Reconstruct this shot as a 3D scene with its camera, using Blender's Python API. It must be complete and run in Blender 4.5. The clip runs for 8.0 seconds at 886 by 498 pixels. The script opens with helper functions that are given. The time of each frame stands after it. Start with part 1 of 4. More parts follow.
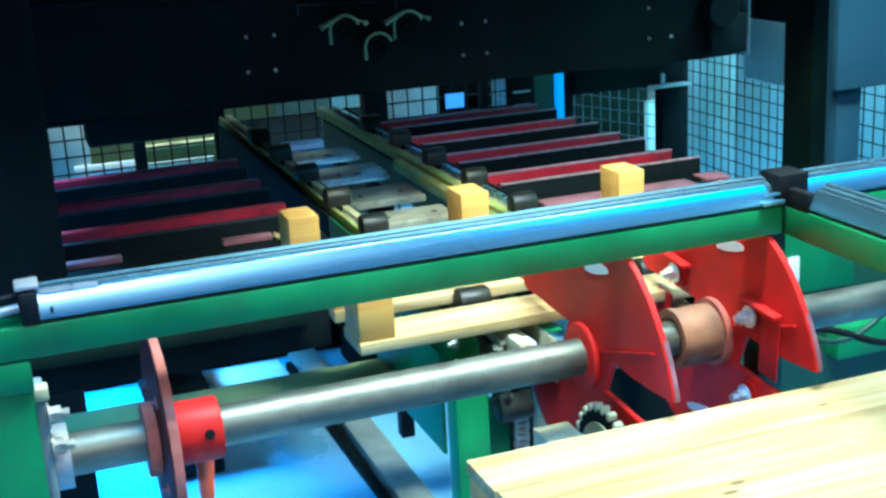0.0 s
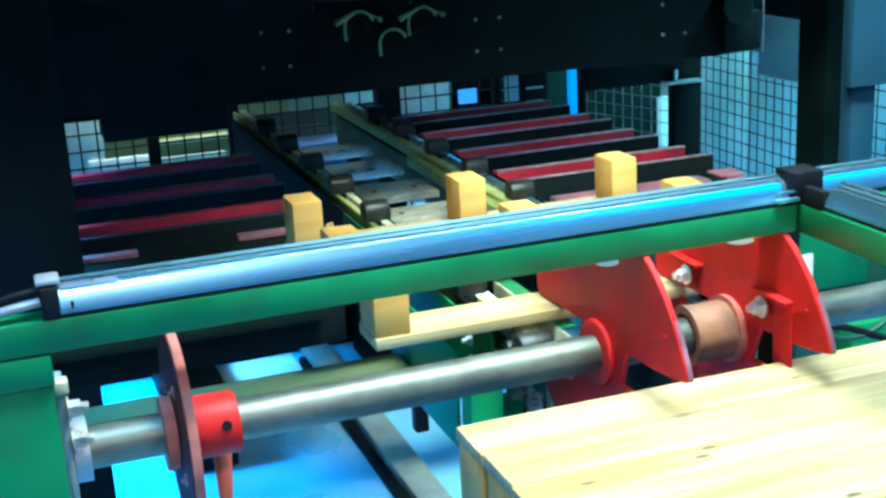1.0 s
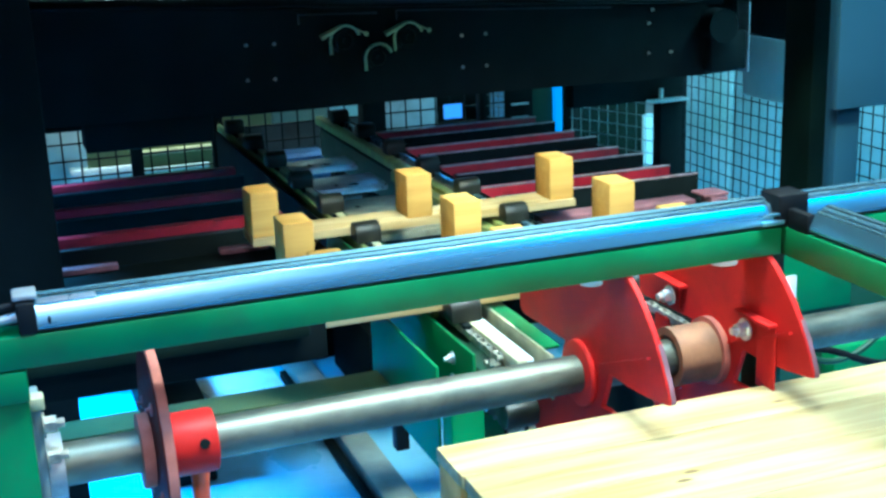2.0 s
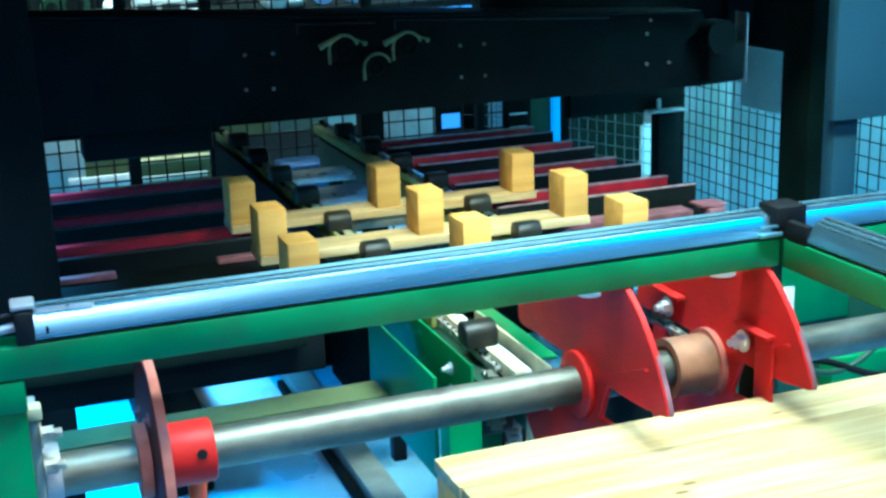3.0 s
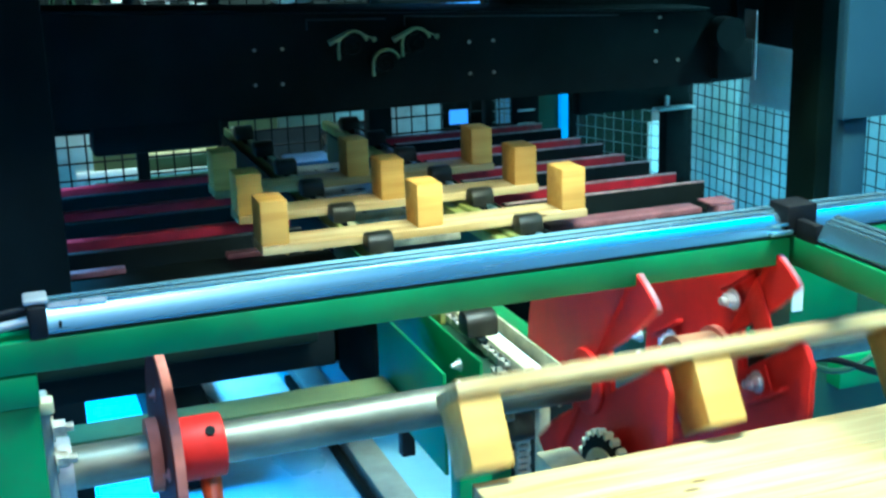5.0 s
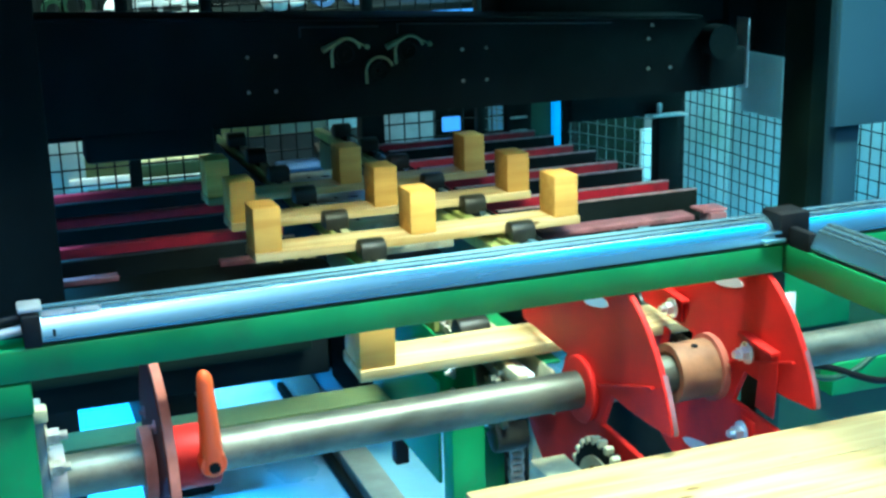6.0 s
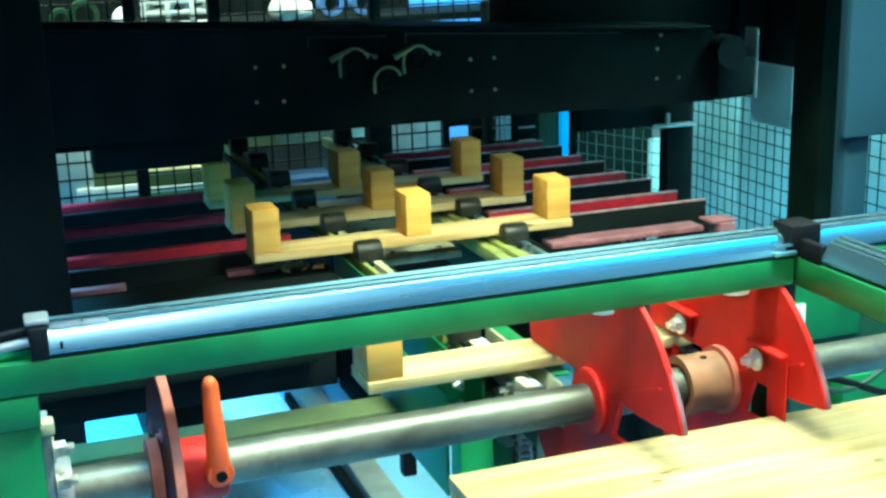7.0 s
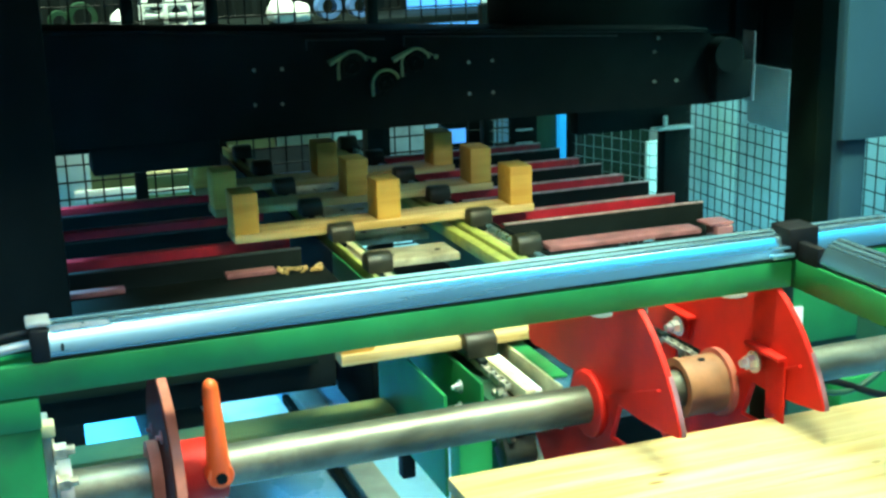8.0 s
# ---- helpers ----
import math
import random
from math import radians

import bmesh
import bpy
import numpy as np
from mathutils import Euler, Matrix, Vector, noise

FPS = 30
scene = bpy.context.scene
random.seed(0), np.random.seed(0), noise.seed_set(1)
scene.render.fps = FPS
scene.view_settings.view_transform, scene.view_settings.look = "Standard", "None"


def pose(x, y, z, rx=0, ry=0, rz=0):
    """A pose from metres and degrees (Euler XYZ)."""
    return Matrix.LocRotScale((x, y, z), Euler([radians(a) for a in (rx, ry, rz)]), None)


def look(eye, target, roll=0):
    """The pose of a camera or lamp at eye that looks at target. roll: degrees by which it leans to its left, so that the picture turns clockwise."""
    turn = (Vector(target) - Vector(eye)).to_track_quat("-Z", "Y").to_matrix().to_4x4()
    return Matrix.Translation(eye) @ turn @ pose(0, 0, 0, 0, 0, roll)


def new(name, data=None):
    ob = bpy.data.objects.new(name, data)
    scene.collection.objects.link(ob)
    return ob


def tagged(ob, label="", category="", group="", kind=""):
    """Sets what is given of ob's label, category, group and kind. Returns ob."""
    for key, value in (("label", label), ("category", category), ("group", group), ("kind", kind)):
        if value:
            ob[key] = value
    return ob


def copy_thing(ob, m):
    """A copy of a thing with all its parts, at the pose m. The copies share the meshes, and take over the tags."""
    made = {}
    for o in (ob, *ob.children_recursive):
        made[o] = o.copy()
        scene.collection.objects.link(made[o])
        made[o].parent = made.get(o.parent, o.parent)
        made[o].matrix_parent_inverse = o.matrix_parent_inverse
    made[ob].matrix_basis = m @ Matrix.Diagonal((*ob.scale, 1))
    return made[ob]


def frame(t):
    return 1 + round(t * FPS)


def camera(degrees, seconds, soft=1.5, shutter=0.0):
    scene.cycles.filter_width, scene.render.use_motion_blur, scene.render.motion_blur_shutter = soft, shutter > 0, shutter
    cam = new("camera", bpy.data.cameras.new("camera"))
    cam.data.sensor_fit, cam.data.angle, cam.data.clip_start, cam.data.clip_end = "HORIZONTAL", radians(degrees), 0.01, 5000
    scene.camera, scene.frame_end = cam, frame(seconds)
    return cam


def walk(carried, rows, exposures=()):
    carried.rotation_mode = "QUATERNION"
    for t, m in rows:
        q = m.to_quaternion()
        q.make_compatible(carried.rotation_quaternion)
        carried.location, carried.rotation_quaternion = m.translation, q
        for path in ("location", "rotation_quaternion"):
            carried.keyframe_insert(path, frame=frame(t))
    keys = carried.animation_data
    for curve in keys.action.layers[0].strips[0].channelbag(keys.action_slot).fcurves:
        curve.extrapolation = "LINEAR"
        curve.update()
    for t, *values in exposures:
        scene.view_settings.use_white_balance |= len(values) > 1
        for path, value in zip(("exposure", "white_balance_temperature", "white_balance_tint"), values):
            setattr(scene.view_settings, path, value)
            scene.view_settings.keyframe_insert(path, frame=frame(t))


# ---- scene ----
cam = camera(39.0, 8.0, soft=2.7, shutter=0.5)


def held(x, y, z, tilt, lean, turn):
    """Camera pose: turn about z, then tilt from straight down, then lean about the view axis."""
    return pose(x, y, z) @ pose(0, 0, 0, 0, 0, turn) @ pose(0, 0, 0, tilt) @ pose(0, 0, 0, 0, 0, lean)


walk(cam, [
    (0, held(0.0245, -0.016, 1.5954, 73.668, -3.153, -19.567)),
    (0.5, held(0.0226, -0.0179, 1.5976, 73.66, -2.969, -19.439)),
    (1, held(0.0125, -0.0229, 1.6016, 73.456, -3.085, -19.063)),
    (1.5, held(0.0155, -0.0177, 1.5998, 73.336, -2.6, -19.266)),
    (2, held(0.0191, -0.007, 1.6056, 74.02, -2.099, -19.881)),
    (3.5, held(0.0154, -0.0064, 1.6094, 74.44, -1.827, -19.961)),
    (4, held(0.0114, -0.0063, 1.6098, 74.368, -1.792, -19.845)),
    (4.5, held(0.0096, -0.0063, 1.6101, 74.209, -1.692, -19.811)),
    (4.7, held(0.0094, -0.0063, 1.6105, 74.17, -1.67, -19.8)),
    (5.8, held(0.005, -0.0065, 1.615, 74.5, -1.6, -19.77)),
    (6, held(0.005, -0.0065, 1.615, 74.5, -1.56, -20.159)),
    (6.5, held(0.0041, -0.0051, 1.6187, 74.791, -1.519, -20.007)),
    (7, held(0.0058, 0.0043, 1.6179, 74.899, -1.548, -19.846)),
    (7.5, held(0.0008, -0.0001, 1.6197, 74.927, -1.507, -19.985)),
    (8, held(0, 0, 1.62, 75, -1.5, -20)),
], exposures=[(0, 0.17, 5130, 20), (3.5, 0.14, 5030, 14), (6.0, 0.29, 5480, 9), (7.0, 0.31, 5930, 4), (8.0, 0.35, 6700, 0)])

# ---- world and light ----
world = bpy.data.worlds.new("hall_air")
scene.world = world
world.use_nodes = True
wbg = world.node_tree.nodes["Background"]
wbg.inputs[0].default_value = (0.35, 0.62, 0.75, 1)
wbg.inputs[1].default_value = 0.03


def area_lamp(name, eye, target, sx, sy, watts, color, spread=180):
    data = bpy.data.lights.new(name, "AREA")
    data.shape, data.size, data.size_y = "RECTANGLE", sx, sy
    data.energy, data.color = watts, color
    data.spread = radians(spread)
    ob = new(name, data)
    ob.matrix_world = look(eye, target)
    return ob


# Unseen warm lamp added above the turner to light boards and fins.
area_lamp("turner_key", (1.10, 1.50, 2.85), (1.02, 2.45, 0.8), 1.1, 0.25, 66, (0.95, 1.0, 0.62), 115)
# Added blue overhead fill; the roof has no known opening here.
area_lamp("sky_fill", (1.0, 0.9, 5.9), (0.9, 1.9, 0.8), 4.0, 2.2, 170, (0.16, 0.60, 1.0), 100)
# Added narrow fill that brightens the floor under the machine's left side.
area_lamp("floor_fill", (-2.6, 4.2, 5.2), (0.3, 3.85, 0.0), 1.2, 1.6, 125, (0.16, 0.62, 1.0), 40)
# Unseen blue panel added to give the light curtain bar its blue reflection.
area_lamp("south_blue_fill", (4.0, -3.7, 5.0), (1.0, 1.8, 1.0), 5.2, 1.5, 150, (0.02, 0.60, 1.0))
# Unseen white panel added for the bar's left highlight and frontal light.
area_lamp("south_white_fill", (-0.25, -3.6, 5.0), (0.3, 1.7, 1.0), 2.1, 1.0, 185, (1.0, 0.93, 0.80))
# Added fill for the partition behind the side fence and the right channels.
area_lamp("side_fill", (2.95, 3.3, 2.5), (3.2, 3.9, 0.5), 1.2, 0.3, 210, (0.5, 1.0, 0.9))
# Added fill for the rack and sheets behind the rear fence.
area_lamp("rear_fill", (0.9, 5.72, 2.7), (0.9, 6.0, 0.5), 2.4, 0.3, 60, (0.85, 1.0, 0.75), 100)


# ---- materials ----
def material(name, color, rough=0.5, metal=0.0, scale=12.0, vary=0.25, bump=0.15, fine=160.0, stretch=(1, 1, 1), dirt=0.0, dirt_color=(0.03, 0.025, 0.02), island=0.0, spec=0.5):
    m = bpy.data.materials.new(name)
    m.use_nodes = True
    nt = m.node_tree
    n, l = nt.nodes, nt.links
    b = n["Principled BSDF"]
    b.inputs["Roughness"].default_value = rough
    b.inputs["Metallic"].default_value = metal
    b.inputs["Specular IOR Level"].default_value = spec
    tc = n.new("ShaderNodeTexCoord")
    mp = n.new("ShaderNodeMapping")
    mp.inputs["Scale"].default_value = stretch
    l.new(tc.outputs["Object"], mp.inputs["Vector"])
    big = n.new("ShaderNodeTexNoise")
    big.inputs["Scale"].default_value = scale
    big.inputs["Detail"].default_value = 5
    small = n.new("ShaderNodeTexNoise")
    small.inputs["Scale"].default_value = fine
    small.inputs["Detail"].default_value = 3
    l.new(mp.outputs[0], big.inputs["Vector"])
    l.new(mp.outputs[0], small.inputs["Vector"])
    ramp = n.new("ShaderNodeValToRGB")
    lo = [c * (1 - vary) for c in color]
    hi = [min(1, c * (1 + vary)) for c in color]
    ramp.color_ramp.elements[0].position, ramp.color_ramp.elements[1].position = 0.3, 0.7
    ramp.color_ramp.elements[0].color = (*lo, 1)
    ramp.color_ramp.elements[1].color = (*hi, 1)
    l.new(big.outputs["Fac"], ramp.inputs["Fac"])
    out = ramp.outputs["Color"]
    if dirt > 0:
        dn = n.new("ShaderNodeTexNoise")
        dn.inputs["Scale"].default_value = scale * 0.6
        dn.inputs["Detail"].default_value = 8
        dn.inputs["Roughness"].default_value = 0.7
        l.new(tc.outputs["Object"], dn.inputs["Vector"])
        dr = n.new("ShaderNodeValToRGB")
        dr.color_ramp.elements[0].position, dr.color_ramp.elements[1].position = 0.52, 0.72
        dr.color_ramp.elements[0].color = (0, 0, 0, 1)
        dr.color_ramp.elements[1].color = (dirt, dirt, dirt, 1)
        l.new(dn.outputs["Fac"], dr.inputs["Fac"])
        mx = n.new("ShaderNodeMixRGB")
        mx.inputs[2].default_value = (*dirt_color, 1)
        l.new(dr.outputs["Color"], mx.inputs[0])
        l.new(out, mx.inputs[1])
        out = mx.outputs[0]
    if island > 0:
        oi = n.new("ShaderNodeObjectInfo")
        hs = n.new("ShaderNodeHueSaturation")
        mr = n.new("ShaderNodeMapRange")
        mr.inputs[3].default_value, mr.inputs[4].default_value = 1 - island, 1 + island
        l.new(oi.outputs["Random"], mr.inputs[0])
        l.new(mr.outputs[0], hs.inputs["Value"])
        l.new(out, hs.inputs["Color"])
        out = hs.outputs["Color"]
    l.new(out, b.inputs["Base Color"])
    rr = n.new("ShaderNodeMapRange")
    rr.inputs[3].default_value, rr.inputs[4].default_value = max(0.03, rough - 0.12), min(1, rough + 0.15)
    l.new(big.outputs["Fac"], rr.inputs[0])
    l.new(rr.outputs[0], b.inputs["Roughness"])
    if bump > 0:
        bp = n.new("ShaderNodeBump")
        bp.inputs["Strength"].default_value = bump
        bp.inputs["Distance"].default_value = 0.002
        l.new(small.outputs["Fac"], bp.inputs["Height"])
        l.new(bp.outputs[0], b.inputs["Normal"])
    return m


def wood_material(name, light, dark, knots=True):
    """Sawn softwood: grain runs along x, with darker bands and a few knots."""
    m = bpy.data.materials.new(name)
    m.use_nodes = True
    nt = m.node_tree
    n, l = nt.nodes, nt.links
    b = n["Principled BSDF"]
    b.inputs["Roughness"].default_value = 0.62
    tc = n.new("ShaderNodeTexCoord")
    oi = n.new("ShaderNodeObjectInfo")
    off = n.new("ShaderNodeVectorMath")
    off.operation = "MULTIPLY_ADD"
    cx = n.new("ShaderNodeCombineXYZ")
    for i in range(3):
        l.new(oi.outputs["Random"], cx.inputs[i])
    off.inputs[1].default_value = (17.0, 9.0, 5.0)
    l.new(cx.outputs[0], off.inputs[0])
    l.new(tc.outputs["Object"], off.inputs[2])
    mp = n.new("ShaderNodeMapping")
    mp.inputs["Scale"].default_value = (1.2, 16, 16)
    l.new(off.outputs[0], mp.inputs["Vector"])
    g = n.new("ShaderNodeTexNoise")
    g.inputs["Scale"].default_value, g.inputs["Detail"].default_value, g.inputs["Distortion"].default_value = 2.2, 6, 0.6
    l.new(mp.outputs[0], g.inputs["Vector"])
    r = n.new("ShaderNodeValToRGB")
    r.color_ramp.elements[0].position, r.color_ramp.elements[1].position = 0.36, 0.66
    r.color_ramp.elements[0].color = (*dark, 1)
    r.color_ramp.elements[1].color = (*light, 1)
    l.new(g.outputs["Fac"], r.inputs["Fac"])
    out = r.outputs["Color"]
    if knots:
        mk = n.new("ShaderNodeMapping")
        mk.inputs["Scale"].default_value = (7, 19, 19)
        l.new(off.outputs[0], mk.inputs["Vector"])
        v = n.new("ShaderNodeTexVoronoi")
        v.inputs["Scale"].default_value = 1.0
        l.new(mk.outputs[0], v.inputs["Vector"])
        kr = n.new("ShaderNodeValToRGB")
        kr.color_ramp.elements[0].position, kr.color_ramp.elements[1].position = 0.06, 0.12
        kr.color_ramp.elements[0].color = (1, 1, 1, 1)
        kr.color_ramp.elements[1].color = (0, 0, 0, 1)
        l.new(v.outputs["Distance"], kr.inputs["Fac"])
        mx = n.new("ShaderNodeMixRGB")
        mx.inputs[2].default_value = (dark[0] * 0.45, dark[1] * 0.38, dark[2] * 0.3, 1)
        l.new(kr.outputs["Color"], mx.inputs[0])
        l.new(out, mx.inputs[1])
        out = mx.outputs[0]
    hs = n.new("ShaderNodeHueSaturation")
    mr = n.new("ShaderNodeMapRange")
    mr.inputs[3].default_value, mr.inputs[4].default_value = 0.85, 1.1
    l.new(oi.outputs["Random"], mr.inputs[0])
    l.new(mr.outputs[0], hs.inputs["Value"])
    l.new(out, hs.inputs["Color"])
    l.new(hs.outputs["Color"], b.inputs["Base Color"])
    bp = n.new("ShaderNodeBump")
    bp.inputs["Strength"].default_value, bp.inputs["Distance"].default_value = 0.25, 0.002
    l.new(g.outputs["Fac"], bp.inputs["Height"])
    l.new(bp.outputs[0], b.inputs["Normal"])
    return m


def glow_material(name, color, strength):
    m = bpy.data.materials.new(name)
    m.use_nodes = True
    b = m.node_tree.nodes["Principled BSDF"]
    b.inputs["Base Color"].default_value = (*color, 1)
    b.inputs["Emission Color"].default_value = (*color, 1)
    b.inputs["Emission Strength"].default_value = strength
    return m


M = {
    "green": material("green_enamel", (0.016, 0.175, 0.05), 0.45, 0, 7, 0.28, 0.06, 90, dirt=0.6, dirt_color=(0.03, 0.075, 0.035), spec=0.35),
    # Darker green; on frame, rails and guard it carries shade in the colour.
    "dark_green": material("dark_and_shaded_green", (0.008, 0.05, 0.022), 0.5, 0, 7, 0.3, 0.08, 90, dirt=0.6),
    "red": material("red_enamel", (0.58, 0.017, 0.011), 0.48, 0, 9, 0.22, 0.06, 110, dirt=0.5, dirt_color=(0.30, 0.016, 0.010), spec=0.18),
    "rust_red": material("worn_red_hub", (0.23, 0.105, 0.05), 0.6, 0.0, 22, 0.35, 0.2, 180, dirt=0.6, dirt_color=(0.16, 0.09, 0.06)),
    "wheel_red": material("faded_red_wheel", (0.42, 0.13, 0.09), 0.55, 0, 20, 0.3, 0.15, 150, dirt=0.5, dirt_color=(0.3, 0.12, 0.09), spec=0.15),
    "wheel_face": material("dark_red_wheel_face", (0.10, 0.016, 0.012), 0.6, 0, 16, 0.4, 0.15, 150, dirt=0.7, dirt_color=(0.05, 0.02, 0.015), spec=0.1),
    "charcoal": material("charcoal_paint", (0.020, 0.027, 0.030), 0.55, 0, 6, 0.35, 0.1, 80, dirt=0.5, dirt_color=(0.035, 0.045, 0.045)),
    # Dirt partly real, partly the left channels' shade put into the colour.
    "bar_red": material("crimson_channel_paint", (0.40, 0.010, 0.022), 0.4, 0, 9, 0.3, 0.08, 110, dirt=0.85, dirt_color=(0.06, 0.01, 0.012)),
    "edge": material("pale_edge_steel", (0.42, 0.30, 0.30), 0.4, 0.3, 40, 0.4, 0.1, 200),
    "dusky": material("dusky_pink_primer", (0.24, 0.10, 0.11), 0.5, 0, 18, 0.35, 0.15, 120, dirt=0.6),
    "olive": material("olive_highlight_paint", (0.22, 0.30, 0.15), 0.5, 0.2, 18, 0.35, 0.15, 120),
    "orange": material("orange_plastic", (1.0, 0.13, 0.03), 0.35, 0, 14, 0.08, 0.03, 200),
    # Blue tint puts part of the reflected daylight into the metal's colour.
    "alu": material("blue_tinted_aluminium", (0.31, 0.58, 0.70), 0.27, 0.92, 6, 0.08, 0.015, 300, (0.2, 6, 6)),
    "steel": material("oily_steel", (0.155, 0.165, 0.125), 0.46, 0.70, 14, 0.45, 0.15, 140, (0.6, 1.5, 1.5), dirt=0.9, dirt_color=(0.09, 0.085, 0.07)),
    "zinc": material("zinc_plated_steel", (0.66, 0.68, 0.68), 0.3, 0.8, 30, 0.2, 0.1, 250),
    "black": material("black_machine_paint", (0.0065, 0.0105, 0.0105), 0.65, 0, 5, 0.35, 0.1, 80, dirt=0.4, dirt_color=(0.007, 0.012, 0.008), spec=0.06),
    "dog": material("greasy_dark_steel", (0.014, 0.016, 0.010), 0.45, 0.25, 30, 0.4, 0.2, 150, dirt=0.6),
    "rubber": material("black_rubber", (0.004, 0.005, 0.006), 0.6, 0, 20, 0.3, 0.2, 200, spec=0.2),
    "chain": material("greased_chain", (0.42, 0.41, 0.33), 0.42, 0.6, 40, 0.4, 0.3, 300, dirt=0.5),
    "guide": material("pale_plastic_guide", (0.50, 0.48, 0.28), 0.5, 0, 30, 0.2, 0.1, 220, dirt=0.4, dirt_color=(0.15, 0.15, 0.09)),
    "pale_olive": material("worn_olive_plastic", (0.26, 0.30, 0.075), 0.5, 0, 26, 0.3, 0.15, 200, dirt=0.5, dirt_color=(0.08, 0.10, 0.04)),
    "board": material("greasy_grey_board", (0.30, 0.30, 0.22), 0.5, 0.1, 14, 0.35, 0.2, 120, (1, 4, 1), dirt=0.7, dirt_color=(0.06, 0.06, 0.045)),
    "plate": material("bare_sheet_steel", (0.4, 0.42, 0.42), 0.45, 0.5, 5, 0.3, 0.1, 60, dirt=0.7, dirt_color=(0.1, 0.09, 0.07)),
    "floor": material("blue_grey_floor_paint", (0.24, 0.57, 0.84), 0.3, 0, 2.2, 0.2, 0.1, 40, dirt=0.5, dirt_color=(0.07, 0.22, 0.32)),
    "grey": material("grey_paint", (0.24, 0.30, 0.29), 0.5, 0, 9, 0.25, 0.1, 90, dirt=0.5, dirt_color=(0.12, 0.14, 0.13)),
    "tarp": material("grey_green_sheet", (0.50, 0.62, 0.58), 0.6, 0, 5, 0.15, 0.08, 60),
    "wall": material("pale_teal_wall", (0.42, 0.58, 0.58), 0.8, 0, 1.2, 0.22, 0.1, 30, dirt=0.7, dirt_color=(0.14, 0.30, 0.20)),
    "column": material("dark_green_column_paint", (0.004, 0.012, 0.008), 0.6, 0, 5, 0.35, 0.1, 80, spec=0.1),
    "moss": material("dull_olive_sheet", (0.15, 0.20, 0.075), 0.6, 0, 3, 0.3, 0.1, 40, dirt=0.7, dirt_color=(0.05, 0.09, 0.05)),
    "beige": material("yellowed_board", (0.22, 0.18, 0.06), 0.7, 0, 4, 0.25, 0.1, 60),
    "stone": material("grey_board", (0.24, 0.24, 0.17), 0.7, 0, 4, 0.25, 0.1, 60),
    "panel": material("blue_grey_sheet", (0.022, 0.072, 0.105), 0.5, 0, 2, 0.15, 0.04, 60, spec=0.25),
    "wire": material("fence_wire", (0.010, 0.013, 0.013), 0.6, 0, 20, 0.2, 0.05, 200, spec=0.1),
    "white": material("white_plastic", (0.72, 0.8, 0.78), 0.45, 0, 9, 0.15, 0.1, 90),
    "blue": material("blue_plastic", (0.1, 0.22, 0.5), 0.4, 0, 9, 0.2, 0.1, 90),
    # Unseen wall colours chosen to tint reflections and bounced light; roof kept dark.
    "blue_wall": material("reflection_blue_wall", (0.14, 0.44, 0.62), 0.8, 0, 1.2, 0.15, 0.1, 30),
    "cream": material("warm_bounce_wall", (0.42, 0.34, 0.23), 0.8, 0, 1.2, 0.15, 0.1, 30),
    "ceiling": material("grey_roof_sheet", (0.10, 0.11, 0.115), 0.8, 0, 1, 0.2, 0.1, 20),
    "wood": wood_material("fresh_sawn_pine", (0.58, 0.46, 0.22), (0.40, 0.265, 0.085)),
    "block": wood_material("pine_block", (0.70, 0.41, 0.085), (0.60, 0.32, 0.055), False),
    # The profile's blue sheen is painted as a weak glow.
    "strip": glow_material("blue_profile_glow", (0.02, 0.35, 0.8), 0.7),
    "sky_pane": glow_material("glowing_blue_pane", (0.10, 0.42, 1.0), 0.75),
}


# ---- mesh helpers ----
def box(bm, lo, hi, bevel=0.0):
    r = bmesh.ops.create_cube(bm, size=1)
    c = [(a + b) / 2 for a, b in zip(lo, hi)]
    s = [abs(b - a) for a, b in zip(lo, hi)]
    bmesh.ops.transform(bm, verts=r["verts"], matrix=Matrix.Translation(c) @ Matrix.Diagonal((*s, 1)))
    if bevel > 0:
        es = list({e for v in r["verts"] for e in v.link_edges})
        bmesh.ops.bevel(bm, geom=es, offset=bevel, segments=2, profile=0.5, affect="EDGES")


def cyl(bm, p0, p1, r, seg=32, r2=None):
    a, b = Vector(p0), Vector(p1)
    d = b - a
    m = Matrix.Translation((a + b) / 2) @ d.to_track_quat("Z", "Y").to_matrix().to_4x4()
    bmesh.ops.create_cone(bm, cap_ends=True, segments=seg, radius1=r, radius2=r if r2 is None else r2, depth=d.length, matrix=m)


def tube_ring(bm, center, axis, r, thick, length, seg=40):
    """A ring with a rectangular section."""
    m = Matrix.Translation(center) @ Vector(axis).to_track_quat("Z", "Y").to_matrix().to_4x4()
    vs = []
    for i in range(seg):
        a = 2 * math.pi * i / seg
        for rr, z in ((r, -length / 2), (r, length / 2), (r - thick, length / 2), (r - thick, -length / 2)):
            vs.append(bm.verts.new(m @ Vector((rr * math.cos(a), rr * math.sin(a), z))))
    for i in range(seg):
        for k in range(4):
            j = (i + 1) % seg
            bm.faces.new((vs[4 * i + k], vs[4 * j + k], vs[4 * j + (k + 1) % 4], vs[4 * i + (k + 1) % 4]))


def prism(bm, outline, x0, x1):
    """A plate in the y-z plane from x0 to x1."""
    a = [bm.verts.new((x0, y, z)) for y, z in outline]
    b = [bm.verts.new((x1, y, z)) for y, z in outline]
    bm.faces.new(a)
    bm.faces.new(b[::-1])
    for i in range(len(a)):
        j = (i + 1) % len(a)
        bm.faces.new((a[j], a[i], b[i], b[j]))


def bent_rod(bm, points, r, seg=8):
    for a, b in zip(points[:-1], points[1:]):
        cyl(bm, a, b, r, seg)


